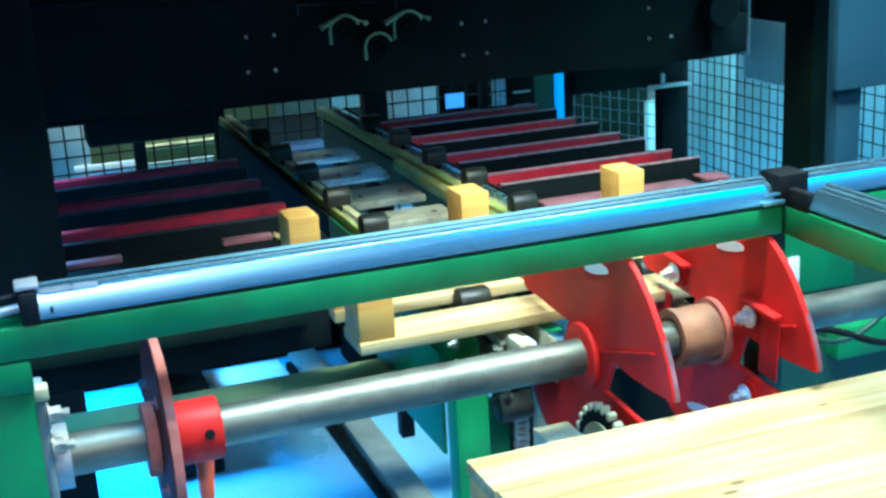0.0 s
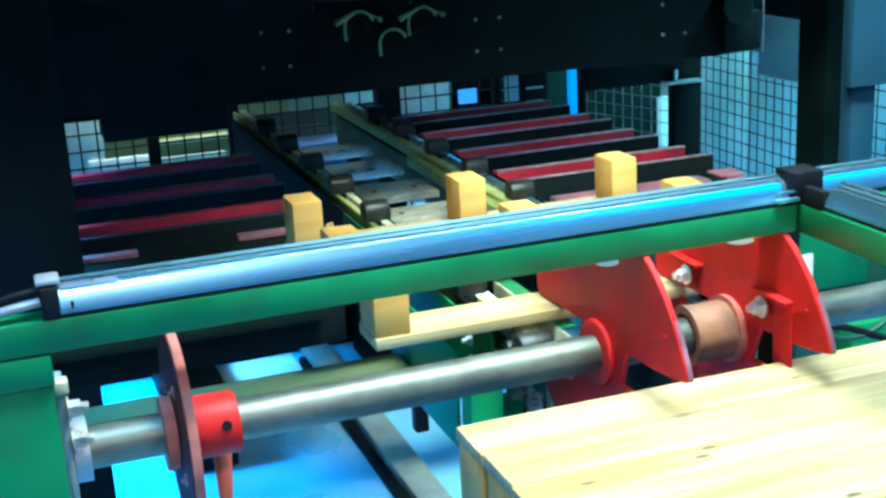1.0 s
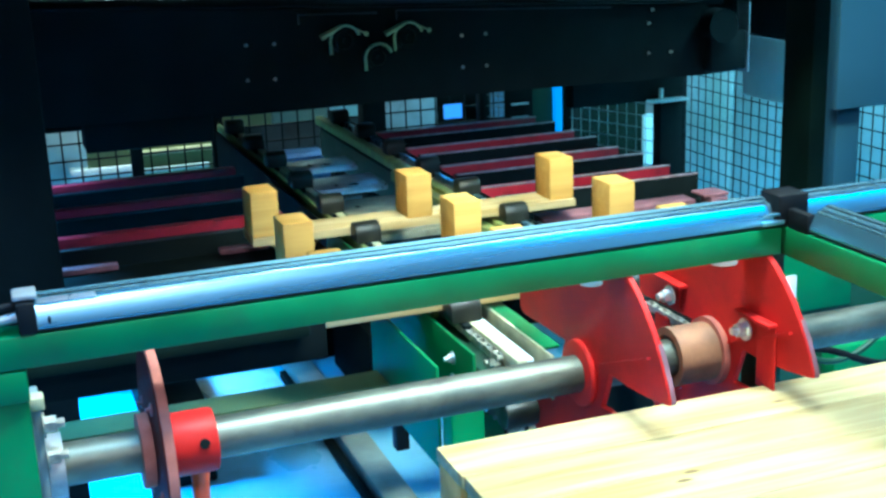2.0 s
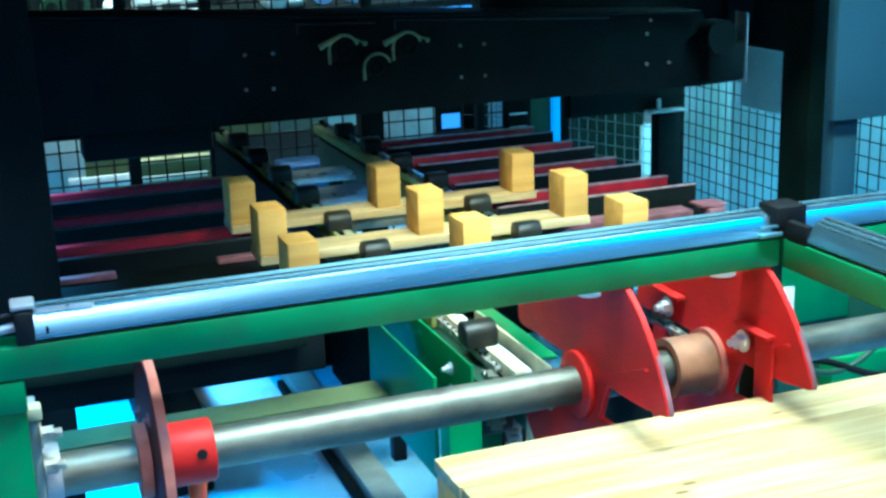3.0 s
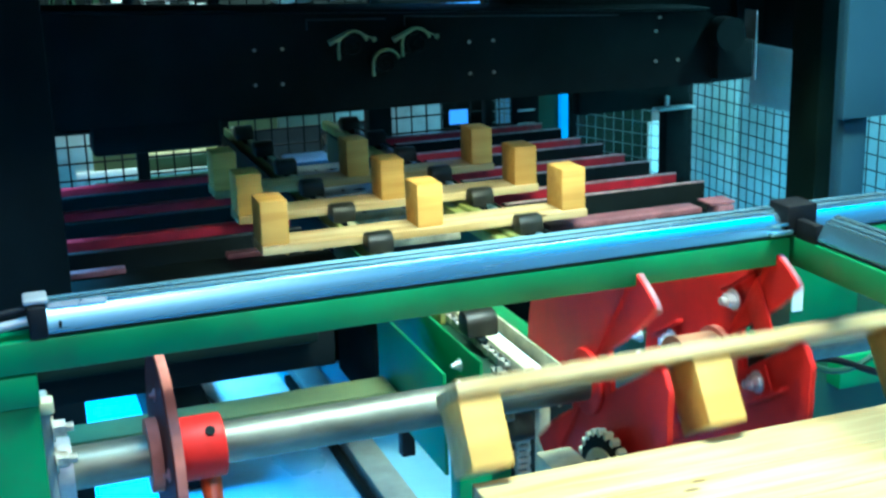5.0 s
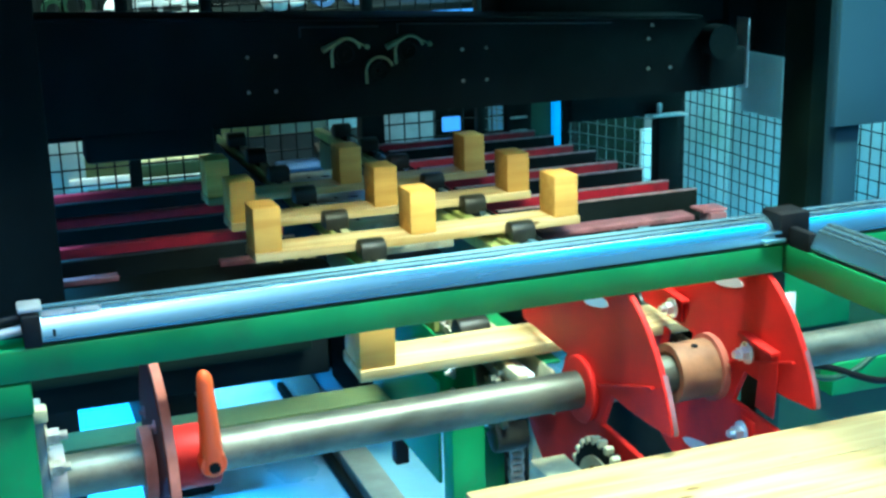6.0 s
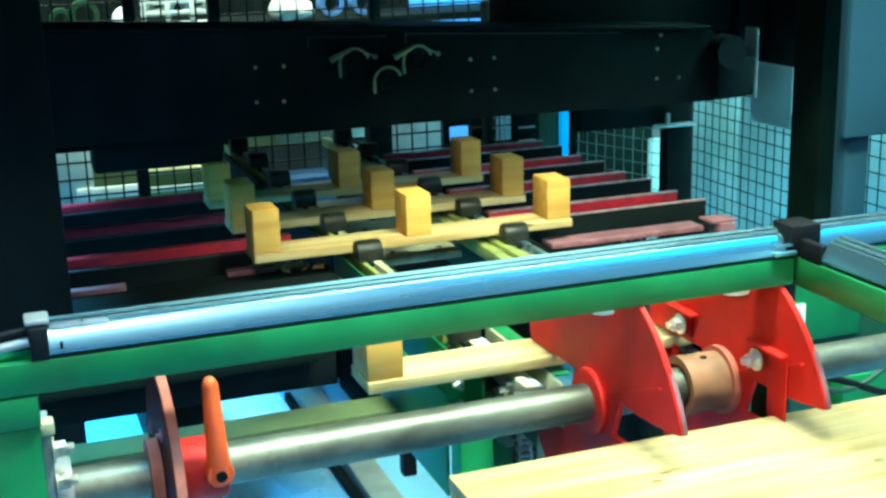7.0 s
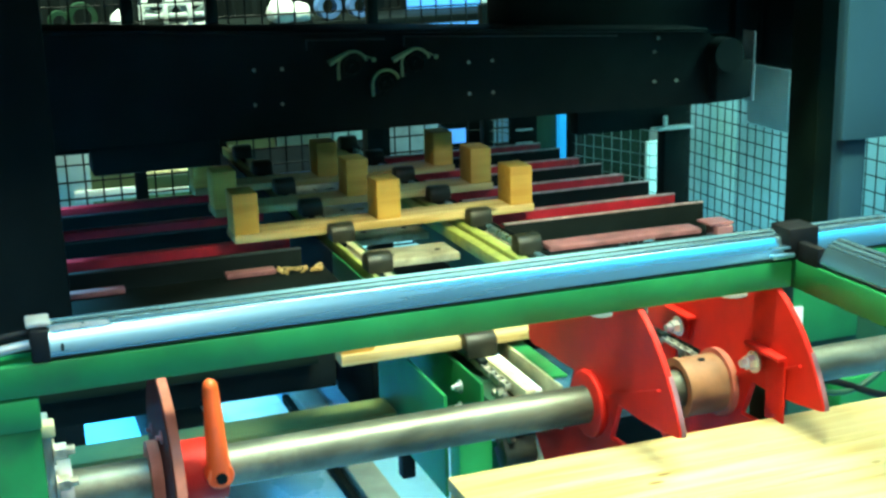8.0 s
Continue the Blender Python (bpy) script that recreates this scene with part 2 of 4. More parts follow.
def part(name, bm, mat, parent=None, label="", smooth=True, kind=""):
    me = bpy.data.meshes.new(name)
    bmesh.ops.recalc_face_normals(bm, faces=bm.faces)
    bm.to_mesh(me)
    bm.free()
    me.materials.append(M[mat])
    if smooth:
        for p in me.polygons:
            p.use_smooth = True
        me.set_sharp_from_angle(angle=radians(32))
    ob = new(name, me)
    if parent is not None:
        ob.parent = parent
    return tagged(ob, label, kind=kind)


def boxes(name, spec, mat, parent=None, label="", bevel=0.003, kind=""):
    bm = bmesh.new()
    for lo, hi in spec:
        box(bm, lo, hi, bevel)
    return part(name, bm, mat, parent, label, kind=kind)


def rod(name, p0, p1, r, mat, parent=None, label="", seg=28):
    bm = bmesh.new()
    cyl(bm, p0, p1, r, seg)
    return part(name, bm, mat, parent, label)


def thing(name, at, label, category, group="", kind=""):
    ob = new(name)
    ob.empty_display_size = 0.05
    ob.location = at
    return tagged(ob, label, category, group, kind)


def bolt(parent, at, axis, r=0.011, length=0.012, name="bolt", mat="zinc"):
    bm = bmesh.new()
    a = Vector(at)
    d = Vector(axis)
    cyl(bm, a, a + d * 0.003, r * 1.5, 18)
    cyl(bm, a + d * 0.003, a + d * (0.003 + length), r, 6)
    cyl(bm, a + d * (0.003 + length), a + d * (0.008 + length * 1.4), r * 0.55, 10)
    return part(name, bm, mat, parent)


# ---- hall ----
tagged(boxes("floor", [((-6, -4, -0.12), (7, 12, 0))], "floor", bevel=0), "blue-grey painted concrete floor under the machine", "floor", kind="structure")
tagged(boxes("wall_north", [((-6, 11.8, 0), (7, 12, 6))], "wall", bevel=0), "pale teal hall wall far behind the machine", "wall", kind="structure")
# South and west walls are unseen; blue tints reflections, cream warms bounced light.
tagged(boxes("wall_south", [((-6, -4, 0), (7, -3.8, 6))], "blue_wall", bevel=0), "unseen hall wall, coloured blue to tint reflections", "wall", kind="structure")
tagged(boxes("wall_west", [((-6, -3.8, 0), (-5.8, 11.8, 6))], "cream", bevel=0), "unseen hall wall, coloured cream to warm the bounced light", "wall", kind="structure")
tagged(boxes("wall_east", [((6.8, -3.8, 0), (7.0, 11.8, 6))], "wall", bevel=0), "pale teal hall wall beside the fence", "wall", kind="structure")
tagged(boxes("ceiling", [((-6, -4, 6), (7, 12, 6.15))], "ceiling", bevel=0), "unseen sheet roof of the hall, kept dark to limit bounced light", "ceiling", kind="structure")

SX, SY, SZ = 1.005, 1.82, 0.793  # runner centre and turner shaft axis


# ---- front frame with its light curtains ----
def front_frame():
    f = thing("machine_stand", (0, 1.69, 0), "green enamelled square-tube machine frame round the turner", "machine frame")
    o = Vector((0, -1.69, 0))
    def tube(name, lo, hi, mat="green", label=""):
        ob = boxes(name, [(Vector(lo) + o, Vector(hi) + o)], mat, f, label, 0.004)
        return ob
    tube("front_beam", (-0.6, 1.66, 1.010), (1.215, 1.715, 1.057))
    tube("front_beam", (1.27, 1.66, 1.010), (2.6, 1.715, 1.057))
    tube("side_beam", (1.217, -0.6, 1.008), (1.267, 1.72, 1.058))
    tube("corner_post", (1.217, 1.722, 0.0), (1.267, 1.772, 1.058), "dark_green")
    tube("left_post", (-0.09, 1.665, 0.0), (0.022, 1.74, 0.962))
    tube("post_plate", (-0.1, 1.66, 0.962), (0.024, 1.745, 1.008))
    # Rear beam coloured near black for shade; black plate added to darken the area.
    tube("rear_beam", (-0.5, 2.02, 0.862), (0.50, 2.06, 0.892), "column")
    tube("dark_fill_plate", (-0.5, 2.062, 0.80), (0.54, 2.07, 0.93), "black")
    tube("low_beam", (-0.5, 2.29, 0.600), (0.724, 2.38, 0.634), "moss")
    tube("leg", (-0.55, 2.33, 0.0), (-0.501, 2.38, 0.62))
    tube("leg", (0.735, 1.96, 0.0), (0.80, 2.012, 0.715))
    tube("leg_plate", (0.815, 2.07, 0.0), (0.885, 2.082, 0.632))
    tube("stop_block", (0.734, 2.30, 0.474), (0.764, 2.33, 0.599), "rubber", "black rubber stop block")
    tube("floor_rail", (0.88, 2.0, 0.0), (0.965, 4.1, 0.05), "grey", "grey steel floor channel")
    tube("floor_rail", (0.850, 2.0, 0.0), (0.872, 4.0, 0.03), "black", "black floor channel")
    return f


front_frame()


def light_curtain(name, lo, hi, along, label):
    """An aluminium profile with two grooves on the top and a dark seam, along x or y."""
    f = thing(name, lo, label, "light curtain", "safety light curtains")
    lx, ly, lz = [b - a for a, b in zip(lo, hi)]
    w, ln = (ly, lx) if along == "x" else (lx, ly)
    prof = [(0, 0.003), (0, 0.008), (0.0135, 0.0335), (0.017, 0.0355), (0.0175, 0.033), (0.021, 0.033), (0.022, 0.037), (0.030, 0.040), (w - 0.004, lz), (w, lz - 0.003), (w, 0.003), (w - 0.003, 0), (0.003, 0)]
    bm = bmesh.new()
    prism(bm, prof, 0, ln)
    ob = part("profile", bm, "alu", f)
    bm = bmesh.new()
    box(bm, (0, -0.0012, 0.0005), (ln, 0.002, 0.0032))
    seam = part("seam", bm, "black", f)
    bm = bmesh.new()
    box(bm, (0, 0.0172, 0.0325), (ln, 0.0218, 0.0345))
    box(bm, (0, 0.0295, 0.0385), (ln, 0.0308, 0.0415))
    groove = part("groove", bm, "black", f)
    if along == "y":
        for p in (ob, seam, groove):
            p.matrix_basis = Matrix.Translation((0, ln, 0)) @ pose(0, 0, 0, 0, 0, -90)
    return f


lc = light_curtain("light_curtain", (0.045, 1.662, 1.059), (1.20, 1.706, 1.103), "x", "long silver aluminium light curtain bar on the green beam")
boxes("end_cap", [((-0.024, -0.003, -0.002), (0.0, 0.047, 0.042))], "rubber", lc, "black plastic end cap")
boxes("cap_top", [((-0.028, 0.004, 0.044), (0.004, 0.046, 0.052))], "plate", lc)
boxes("inner_strip", [((0.002, 0.006, 0.0362), (0.08, 0.012, 0.040)), ((0.002, 0.018, 0.0362), (0.08, 0.022, 0.040))], "zinc", lc)
boxes("marker_slot", [((0.014, -0.0016, 0.009), (0.018, 0.003, 0.020))], "black", lc)
boxes("tail_clip", [((1.125, -0.012, 0.004), (1.168, 0.0, 0.012)), ((1.13, -0.008, 0.018), (1.168, 0.0, 0.024))], "alu", lc)
light_curtain("light_curtain", (1.262, 1.662, 1.059), (2.5, 1.706, 1.103), "x", "silver aluminium light curtain bar past the corner clamp")
light_curtain("light_curtain", (1.222, 0.4, 1.060), (1.262, 1.60, 1.104), "y", "silver aluminium light curtain bar along the side beam")
cl = thing("corner_clamp", (1.23, 1.66, 1.059), "black plastic corner clamp holding the light curtain bars", "clamp")
boxes("clamp_body", [((-0.028, -0.006, 0.0), (0.03, 0.05, 0.052))], "rubber", cl, bevel=0.004)
boxes("clamp_foot", [((-0.012, -0.06, -0.004), (0.004, -0.006, 0.03))], "rubber", cl, bevel=0.003)


def cable(name, pts, r, mat, label):
    cu = bpy.data.curves.new(name, "CURVE")
    cu.dimensions, cu.bevel_depth, cu.bevel_resolution = "3D", r, 3
    s = cu.splines.new("BEZIER")
    s.bezier_points.add(len(pts) - 1)
    for bp_, p in zip(s.bezier_points, pts):
        bp_.co = p
        bp_.handle_left_type = bp_.handle_right_type = "AUTO"
    cu.materials.append(M[mat])
    return tagged(new(name, cu), label, "cable")


cable("cable", [(0.02, 1.68, 1.095), (-0.02, 1.68, 1.09), (-0.07, 1.69, 1.068), (-0.16, 1.69, 1.064)], 0.005, "rubber", "black cable from the light curtain's end cap")
cable("cable", [(0.02, 1.675, 1.08), (-0.02, 1.674, 1.075), (-0.06, 1.68, 1.067), (-0.16, 1.68, 1.066)], 0.007, "plate", "grey cable from the light curtain's end cap")


# ---- turner shaft with its fins ----
def fin_outline():
    """Half of the fin: from the far slot over the top to the near tip, then back to the hub; the other half is this one turned by 180 degrees."""
    pts = [(0.070, 0.036), (0.117, 0.034), (0.190, 0.033), (0.248, 0.030), (0.260, 0.034), (0.266, 0.044), (0.267, 0.078)]
    for a in range(24, 113, 6):
        rr = 0.276 - 0.020 * math.sin(radians(a))
        pts.append((rr * math.cos(radians(a)), min(rr * math.sin(radians(a)), 0.236)))
    pts += [(-0.125, 0.231), (-0.153, 0.219), (-0.180, 0.203), (-0.205, 0.183), (-0.228, 0.160), (-0.249, 0.134), (-0.267, 0.107), (-0.281, 0.082), (-0.292, 0.058), (-0.292, 0.050), (-0.283, 0.047)]
    pts += [(-0.220, 0.037), (-0.156, 0.032), (-0.098, 0.031)]
    return pts


turner = thing("turner_shaft", (0, SY, SZ), "steel turner shaft with red fin plates and a clamping lever", "turner shaft")


def turner_parts():
    rod("shaft", (-0.05, 0, 0), (2.5, 0, 0), 0.033, "steel", turner, "oily bare steel shaft", 40)
    half = fin_outline()
    whole = half + [(-y, -z) for y, z in half]
    for x in (0.929, 1.188):
        bm = bmesh.new()
        prism(bm, whole, x, x + 0.011)
        bmesh.ops.recalc_face_normals(bm, faces=bm.faces)
        bmesh.ops.bevel(bm, geom=[e for e in bm.edges if abs(e.verts[0].co.x - e.verts[1].co.x) < 1e-6], offset=0.0015, segments=1, affect="EDGES")
        fin = part("fin_plate", bm, "red", turner)
        for sgn in (1, -1):
            bm = bmesh.new()
            rib = [(-0.058, 0.036), (-0.234, 0.1095), (-0.2355, 0.106), (-0.060, 0.0325)]
            prism(bm, [(u * sgn, w * sgn) for u, w in rib], x - 0.007, x + 0.0005)
            part("rib", bm, "red", fin)
            bm = bmesh.new()
            edge = half[-14:-3]
            inner = [(u * 0.978, w * 0.978) for u, w in edge]
            prism(bm, [(u * 1.003 * sgn, w * 1.003 * sgn) for u, w in edge[5:]] + [(u * sgn, w * sgn) for u, w in inner[:4:-1]], x + 0.004, x + 0.0118)
            part("worn_edge", bm, "dusky", fin, "bare steel worn along the rim")
        if x < 1:
            bm = bmesh.new()
            cyl(bm, (x - 0.012, 0, 0), (x, 0, 0), 0.060, 48, 0.060)
            bmesh.ops.bevel(bm, geom=[e for e in bm.edges if abs(e.verts[0].co.x - e.verts[1].co.x) < 1e-6], offset=0.005, segments=3, profile=0.5, affect="EDGES")
            part("hub", bm, "red", fin)
        else:
            bm = bmesh.new()
            cyl(bm, (x - 0.085, 0, 0), (x, 0, 0), 0.053, 48)
            tube_ring(bm, (x - 0.086, 0, 0), (1, 0, 0), 0.0545, 0.014, 0.010, 48)
            part("hub", bm, "rust_red", fin, "worn brown-red hub sleeve")
            bm = bmesh.new()
            tube_ring(bm, (x - 0.006, 0, 0), (1, 0, 0), 0.062, 0.012, 0.012, 48)
            part("hub_flange", bm, "wheel_red", fin, "faded red weld flange")
            for sgn in (1, -1):
                for u, w, a0, a1, b0, b1, drop in ((0.125, 0.068, -0.042, 0.068, -0.020, 0.020, 0.050), (-0.122, 0.080, -0.075, 0.026, -0.074, -0.022, 0.120)):
                    bm = bmesh.new()
                    box(bm, (-0.020, a0, -0.0035), (-0.001, a1, 0.0035), 0.002)
                    box(bm, (-0.005, b0, -drop), (-0.001, b1, -0.0038), 0.0015)
                    lug = part("lug", bm, "red", fin)
                    lug.matrix_basis = Matrix.Translation((x, u * sgn, w * sgn + 0.027 * sgn)) @ pose(0, 0, 0, 0 if sgn > 0 else 180)
                    bolt(fin, (x - 0.013, u * sgn, w * sgn), (-1, 0, 0), 0.013, 0.014)
            bm = bmesh.new()
            cyl(bm, (x - 0.048, -0.012, 0.0515), (x - 0.048, -0.012, 0.0536), 0.006, 12)
            part("set_screw", bm, "black", fin)
        # Pale crescent set on the plate face near the rim.
        for cy, cz, ln, wd, tilt in ((-0.034, 0.172, 0.044, 0.014, -16), (0.034, -0.172, 0.044, 0.014, 164)):
            bm = bmesh.new()
            q = [(ln * math.cos(radians(k * 24)), wd * math.sin(radians(k * 24)) * (1 if k < 8 else 0.45)) for k in range(15)]
            ct, st = math.cos(radians(tilt)), math.sin(radians(tilt))
            prism(bm, [(cy + u * ct - v * st, cz + u * st + v * ct) for u, v in q], x - 0.0015, x - 0.0002)
            part("pale_patch", bm, "white", fin, "pale crescent patch near the fin's rim")
    # guide wheel, collar and lever
    bm = bmesh.new()
    cyl(bm, (0.192, 0, 0), (0.204, 0, 0), 0.158, 64)
    # Face coloured darker than its rim.
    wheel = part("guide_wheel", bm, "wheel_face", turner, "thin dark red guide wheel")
    bm = bmesh.new()
    tube_ring(bm, (0.201, 0, 0), (1, 0, 0), 0.166, 0.010, 0.014, 64)
    part("rim", bm, "wheel_red", wheel, "worn pinkish rim")
    bm = bmesh.new()
    cyl(bm, (0.172, 0, 0), (0.1895, 0, 0), 0.058, 40)
    part("wheel_boss", bm, "wheel_red", wheel)
    for k in range(4):
        a = k * math.pi / 2 + 0.5
        bolt(wheel, (0.1918, 0.095 * math.cos(a), 0.095 * math.sin(a)), (-1, 0, 0), 0.007, 0.001, mat="dusky")
    bm = bmesh.new()
    cyl(bm, (0.2045, 0, 0), (0.288, 0, 0), 0.050, 48)
    bmesh.ops.bevel(bm, geom=[e for e in bm.edges if abs(e.verts[0].co.x - e.verts[1].co.x) < 1e-6], offset=0.004, segments=2, profile=0.5, affect="EDGES")
    collar = part("collar", bm, "red", turner)
    for sgn in (1, -1):
        bm = bmesh.new()
        cyl(bm, (0.265, 0.046 * sgn, -0.014 * sgn), (0.265, 0.0505 * sgn, -0.0155 * sgn), 0.008, 16)
        part("set_screw", bm, "black", collar)
    # tapered lever on a boss at the collar's front
    bm = bmesh.new()
    cyl(bm, (0.270, -0.045, 0.018), (0.270, -0.078, 0.018), 0.021, 32)
    bmesh.ops.bevel(bm, geom=[e for e in bm.edges if abs(e.verts[0].co.y - e.verts[1].co.y) < 1e-6], offset=0.004, segments=2, profile=0.5, affect="EDGES")
    loops = []
    for f in [q / 20 for q in range(18)] + [0.88, 0.91, 0.935, 0.955, 0.972, 0.986, 0.995, 1.0]:
        r = (0.0190 - 0.0078 * f) * (1.0 if f < 0.91 else math.sqrt(max(0.02, 1 - ((f - 0.91) / 0.09) ** 2)))
        loops.append([bm.verts.new((0.270 - 0.004 * f + r * math.cos(k * math.pi / 12), -0.066 + 0.006 * f + r * math.sin(k * math.pi / 12), 0.006 + 0.164 * f)) for k in range(24)])
    for a, b in zip(loops[:-1], loops[1:]):
        for k in range(24):
            bm.faces.new((a[k], a[(k + 1) % 24], b[(k + 1) % 24], b[k]))
    bm.faces.new(loops[0][::-1])
    bm.faces.new(loops[-1])
    lever = part("lever", bm, "orange", turner, "orange plastic clamping lever")
    bm = bmesh.new()
    cyl(bm, (0.270, -0.080, 0.018), (0.270, -0.0868, 0.018), 0.0085, 16)
    part("lever_screw", bm, "black", lever)


turner_parts()

bearing = thing("shaft_bearing", (0.03, SY, SZ), "grey flange bearing plate with zinc bolts at the shaft's end", "bearing")
boxes("flange_plate", [((-0.010, -0.05, -0.15), (0.006, 0.05, 0.115))], "grey", bearing, bevel=0.003)
boxes("clip", [((-0.012, -0.06, 0.115), (0.012, -0.03, 0.135))], "guide", bearing)
for w in (0.085, 0.035):
    bolt(bearing, (0.0065, -0.040, w), (1, 0, 0), 0.013, 0.016, mat="chain")
rod("housing", (0.0065, 0, 0), (0.03, 0, 0), 0.05, "plate", bearing)


# ---- chain conveyor ----
RAIL_X = (0.85, 1.245)
Y0, Y1, CZ, CR = 1.99, 4.636, 0.735, 0.055


def chain_rail(x, wide):
    f = thing("chain_conveyor", (x, 3.3, 0.6), "green chain conveyor rail with pale guide strips", "conveyor", "chain conveyors")
    o = Vector((-x, -3.3, -0.6))
    def bx(name, lo, hi, mat, label=""):
        return boxes(name, [(Vector(lo) + o, Vector(hi) + o)], mat, f, label, 0.002)
    if wide:
        bx("side_plate", (x - 0.043, 2.0, 0.64), (x - 0.037, 4.6, 0.745), "dark_green")
        bx("side_plate", (x + 0.039, 2.0, 0.64), (x + 0.045, 4.6, 0.775), "black")
        bx("web", (x - 0.036, 2.0, 0.70), (x + 0.038, 4.6, 0.752), "black")
        bx("guide_strip", (x - 0.078, 2.62, 0.744), (x - 0.048, 3.62, 0.776), "pale_olive", "worn yellow-green guide strip")
        bx("guide_strip", (x - 0.044, 2.30, 0.756), (x - 0.014, 4.66, 0.785), "pale_olive", "worn yellow-green guide strip")
        bx("top_rail", (x + 0.008, 2.30, 0.772), (x + 0.024, 4.62, 0.792), "alu", "bright bare metal edge rail")
        bx("edge_angle", (x + 0.047, 2.30, 0.70), (x + 0.053, 4.6, 0.784), "black")
    else:
        # One plate: near length green, far length black, shade put into the colour.
        bx("side_plate", (x - 0.047, 2.02, 0.64), (x - 0.041, 3.05, 0.777), "green", "bright green side plate with pale bolts")
        bx("side_plate", (x - 0.047, 3.055, 0.64), (x - 0.041, 4.6, 0.777), "black")
        bx("side_plate", (x + 0.050, 2.0, 0.64), (x + 0.056, 4.6, 0.765), "dark_green")
        bx("outer_plate", (x - 0.121, 2.02, 0.56), (x - 0.114, 2.43, 0.765), "green")
        bx("web", (x - 0.040, 2.0, 0.70), (x + 0.049, 4.6, 0.752), "dark_green")
        bx("guide_strip", (x + 0.004, 1.93, 0.758), (x + 0.024, 4.70, 0.788), "guide", "pale beige plastic guide strip")
        bx("guide_strip", (x + 0.030, 1.95, 0.756), (x + 0.046, 2.30, 0.779), "white", "white plastic guide strip")
        bx("guide_strip", (x - 0.022, 2.30, 0.757), (x - 0.010, 4.70, 0.785), "pale_olive", "worn yellow-green guide strip")
        bx("spacer", (x - 0.113, 2.10, 0.64), (x - 0.048, 2.15, 0.69), "dark_green")
        bx("edge_angle", (x + 0.072, 1.93, 0.70), (x + 0.078, 2.30, 0.786), "guide", "pale worn edge of the angle")
        bx("edge_flange", (x + 0.0785, 1.98, 0.780), (x + 0.112, 2.30, 0.786), "green")
    bm = bmesh.new()
    n = int((Y1 - Y0) / 0.0254)
    for i in range(n):
        y = Y0 + i * 0.0254
        w = 0.0075 if i % 2 else 0.0055
        for s in (-1, 1):
            box(bm, Vector((x - 0.004 + s * w - 0.001, y, 0.766)) + o, Vector((x - 0.004 + s * w + 0.001, y + 0.024, 0.780)) + o)
        cyl(bm, Vector((x - 0.010, y + 0.006, 0.773)) + o, Vector((x + 0.002, y + 0.006, 0.773)) + o, 0.0055, 8)
    part("chain", bm, "chain", f, "greased roller chain", kind="stuff")
    bm = bmesh.new()
    sx = -0.018 if not wide else 0.0
    tooth = [(0.057 if k % 4 < 2 else 0.047) for k in range(56)]
    prism(bm, [(Y0 + o.y + q * math.cos(math.pi * k / 28), CZ - 0.02 + o.z + q * math.sin(math.pi * k / 28)) for k, q in enumerate(tooth)], sx - 0.006, sx + 0.006)
    part("sprocket", bm, "steel", f)
    bm = bmesh.new()
    cyl(bm, Vector((x - 0.036, Y0, CZ - 0.02)) + o, Vector((x + 0.06, Y0, CZ - 0.02)) + o, 0.022, 20)
    part("axle", bm, "zinc", f)
    for yy, zz in ((2.055, 0.712), (2.055, 0.672), (2.125, 0.735), (2.125, 0.690)):
        bolt(f, Vector((x - 0.0475, yy, zz)) + o, (-1, 0, 0), 0.009, 0.008)
    return f


chain_rail(RAIL_X[0], False)
chain_rail(RAIL_X[1], True)

# cross boards and trays between the rails
for y, w, mat, lab, holes in ((3.05, 0.13, "board", "dirty grey cross board with two dark screw holes", (0.28, 0.82)), (3.30, 0.18, "board", "greasy grey cross board between the conveyor rails", (0.3, 0.8)), (3.63, 0.18, "zinc", "shiny zinc tray between the conveyor rails", ()), (3.96, 0.15, "zinc", "shiny zinc tray between the conveyor rails", ())):
    cb = thing("cross_board", (0.912, y, 0.715), lab, "board", "cross boards")
    boxes("panel", [((0.0, 0.0, 0.0), (0.248, w, 0.020))], mat, cb)
    for h in holes:
        rod("screw_hole", (0.248 * h, w * 0.45, 0.0202), (0.248 * h, w * 0.45, 0.0212), 0.008, "black", cb, seg=14)


# red channels and dark angles on both sides of the rails
def channel(x0, x1, y, h, mat, label, group):
    f = thing("cross_channel" if mat == "bar_red" else "cross_angle", ((x0 + x1) / 2, y, 0.75), label, "channel", group)
    l2 = (x1 - x0) / 2
    boxes("web", [((-l2, 0.0, -h), (l2, 0.006, 0.030))], mat, f, bevel=0.0015)
    boxes("flange", [((-l2, 0.0065, 0.024), (l2, 0.034, 0.0305))], mat, f, bevel=0.0015)
    # Right lips pale, left lips charcoal or left out: light put into colour.
    if x0 < 1 and mat == "bar_red":
        return f
    boxes("lip", [((-l2, -0.003, 0.0308), (l2, 0.008, 0.035))], "edge" if x0 > 1 else "charcoal", f, "edge lip, coloured pale on the lit right and dark on the shaded left", bevel=0.001)
    return f


for i in range(4):
    yr, yd = 3.235 + i * 0.325, 3.105 + i * 0.325
    for x0, x1 in ((1.315, 1.93), (0.07, 0.735)):
        if i == 3 and x0 < 1:
            continue
        channel(x0, x1, yr, 0.035, "bar_red", "crimson steel channel across the frame, pale-lipped on the right only", "red cross channels")
        channel(x0 if x0 < 1 else 1.315, x1 + 0.02 if x0 > 1 else x1, yd, 0.05, "black", "black steel angle across the frame, its lip pale right and dark left", "black cross angles")
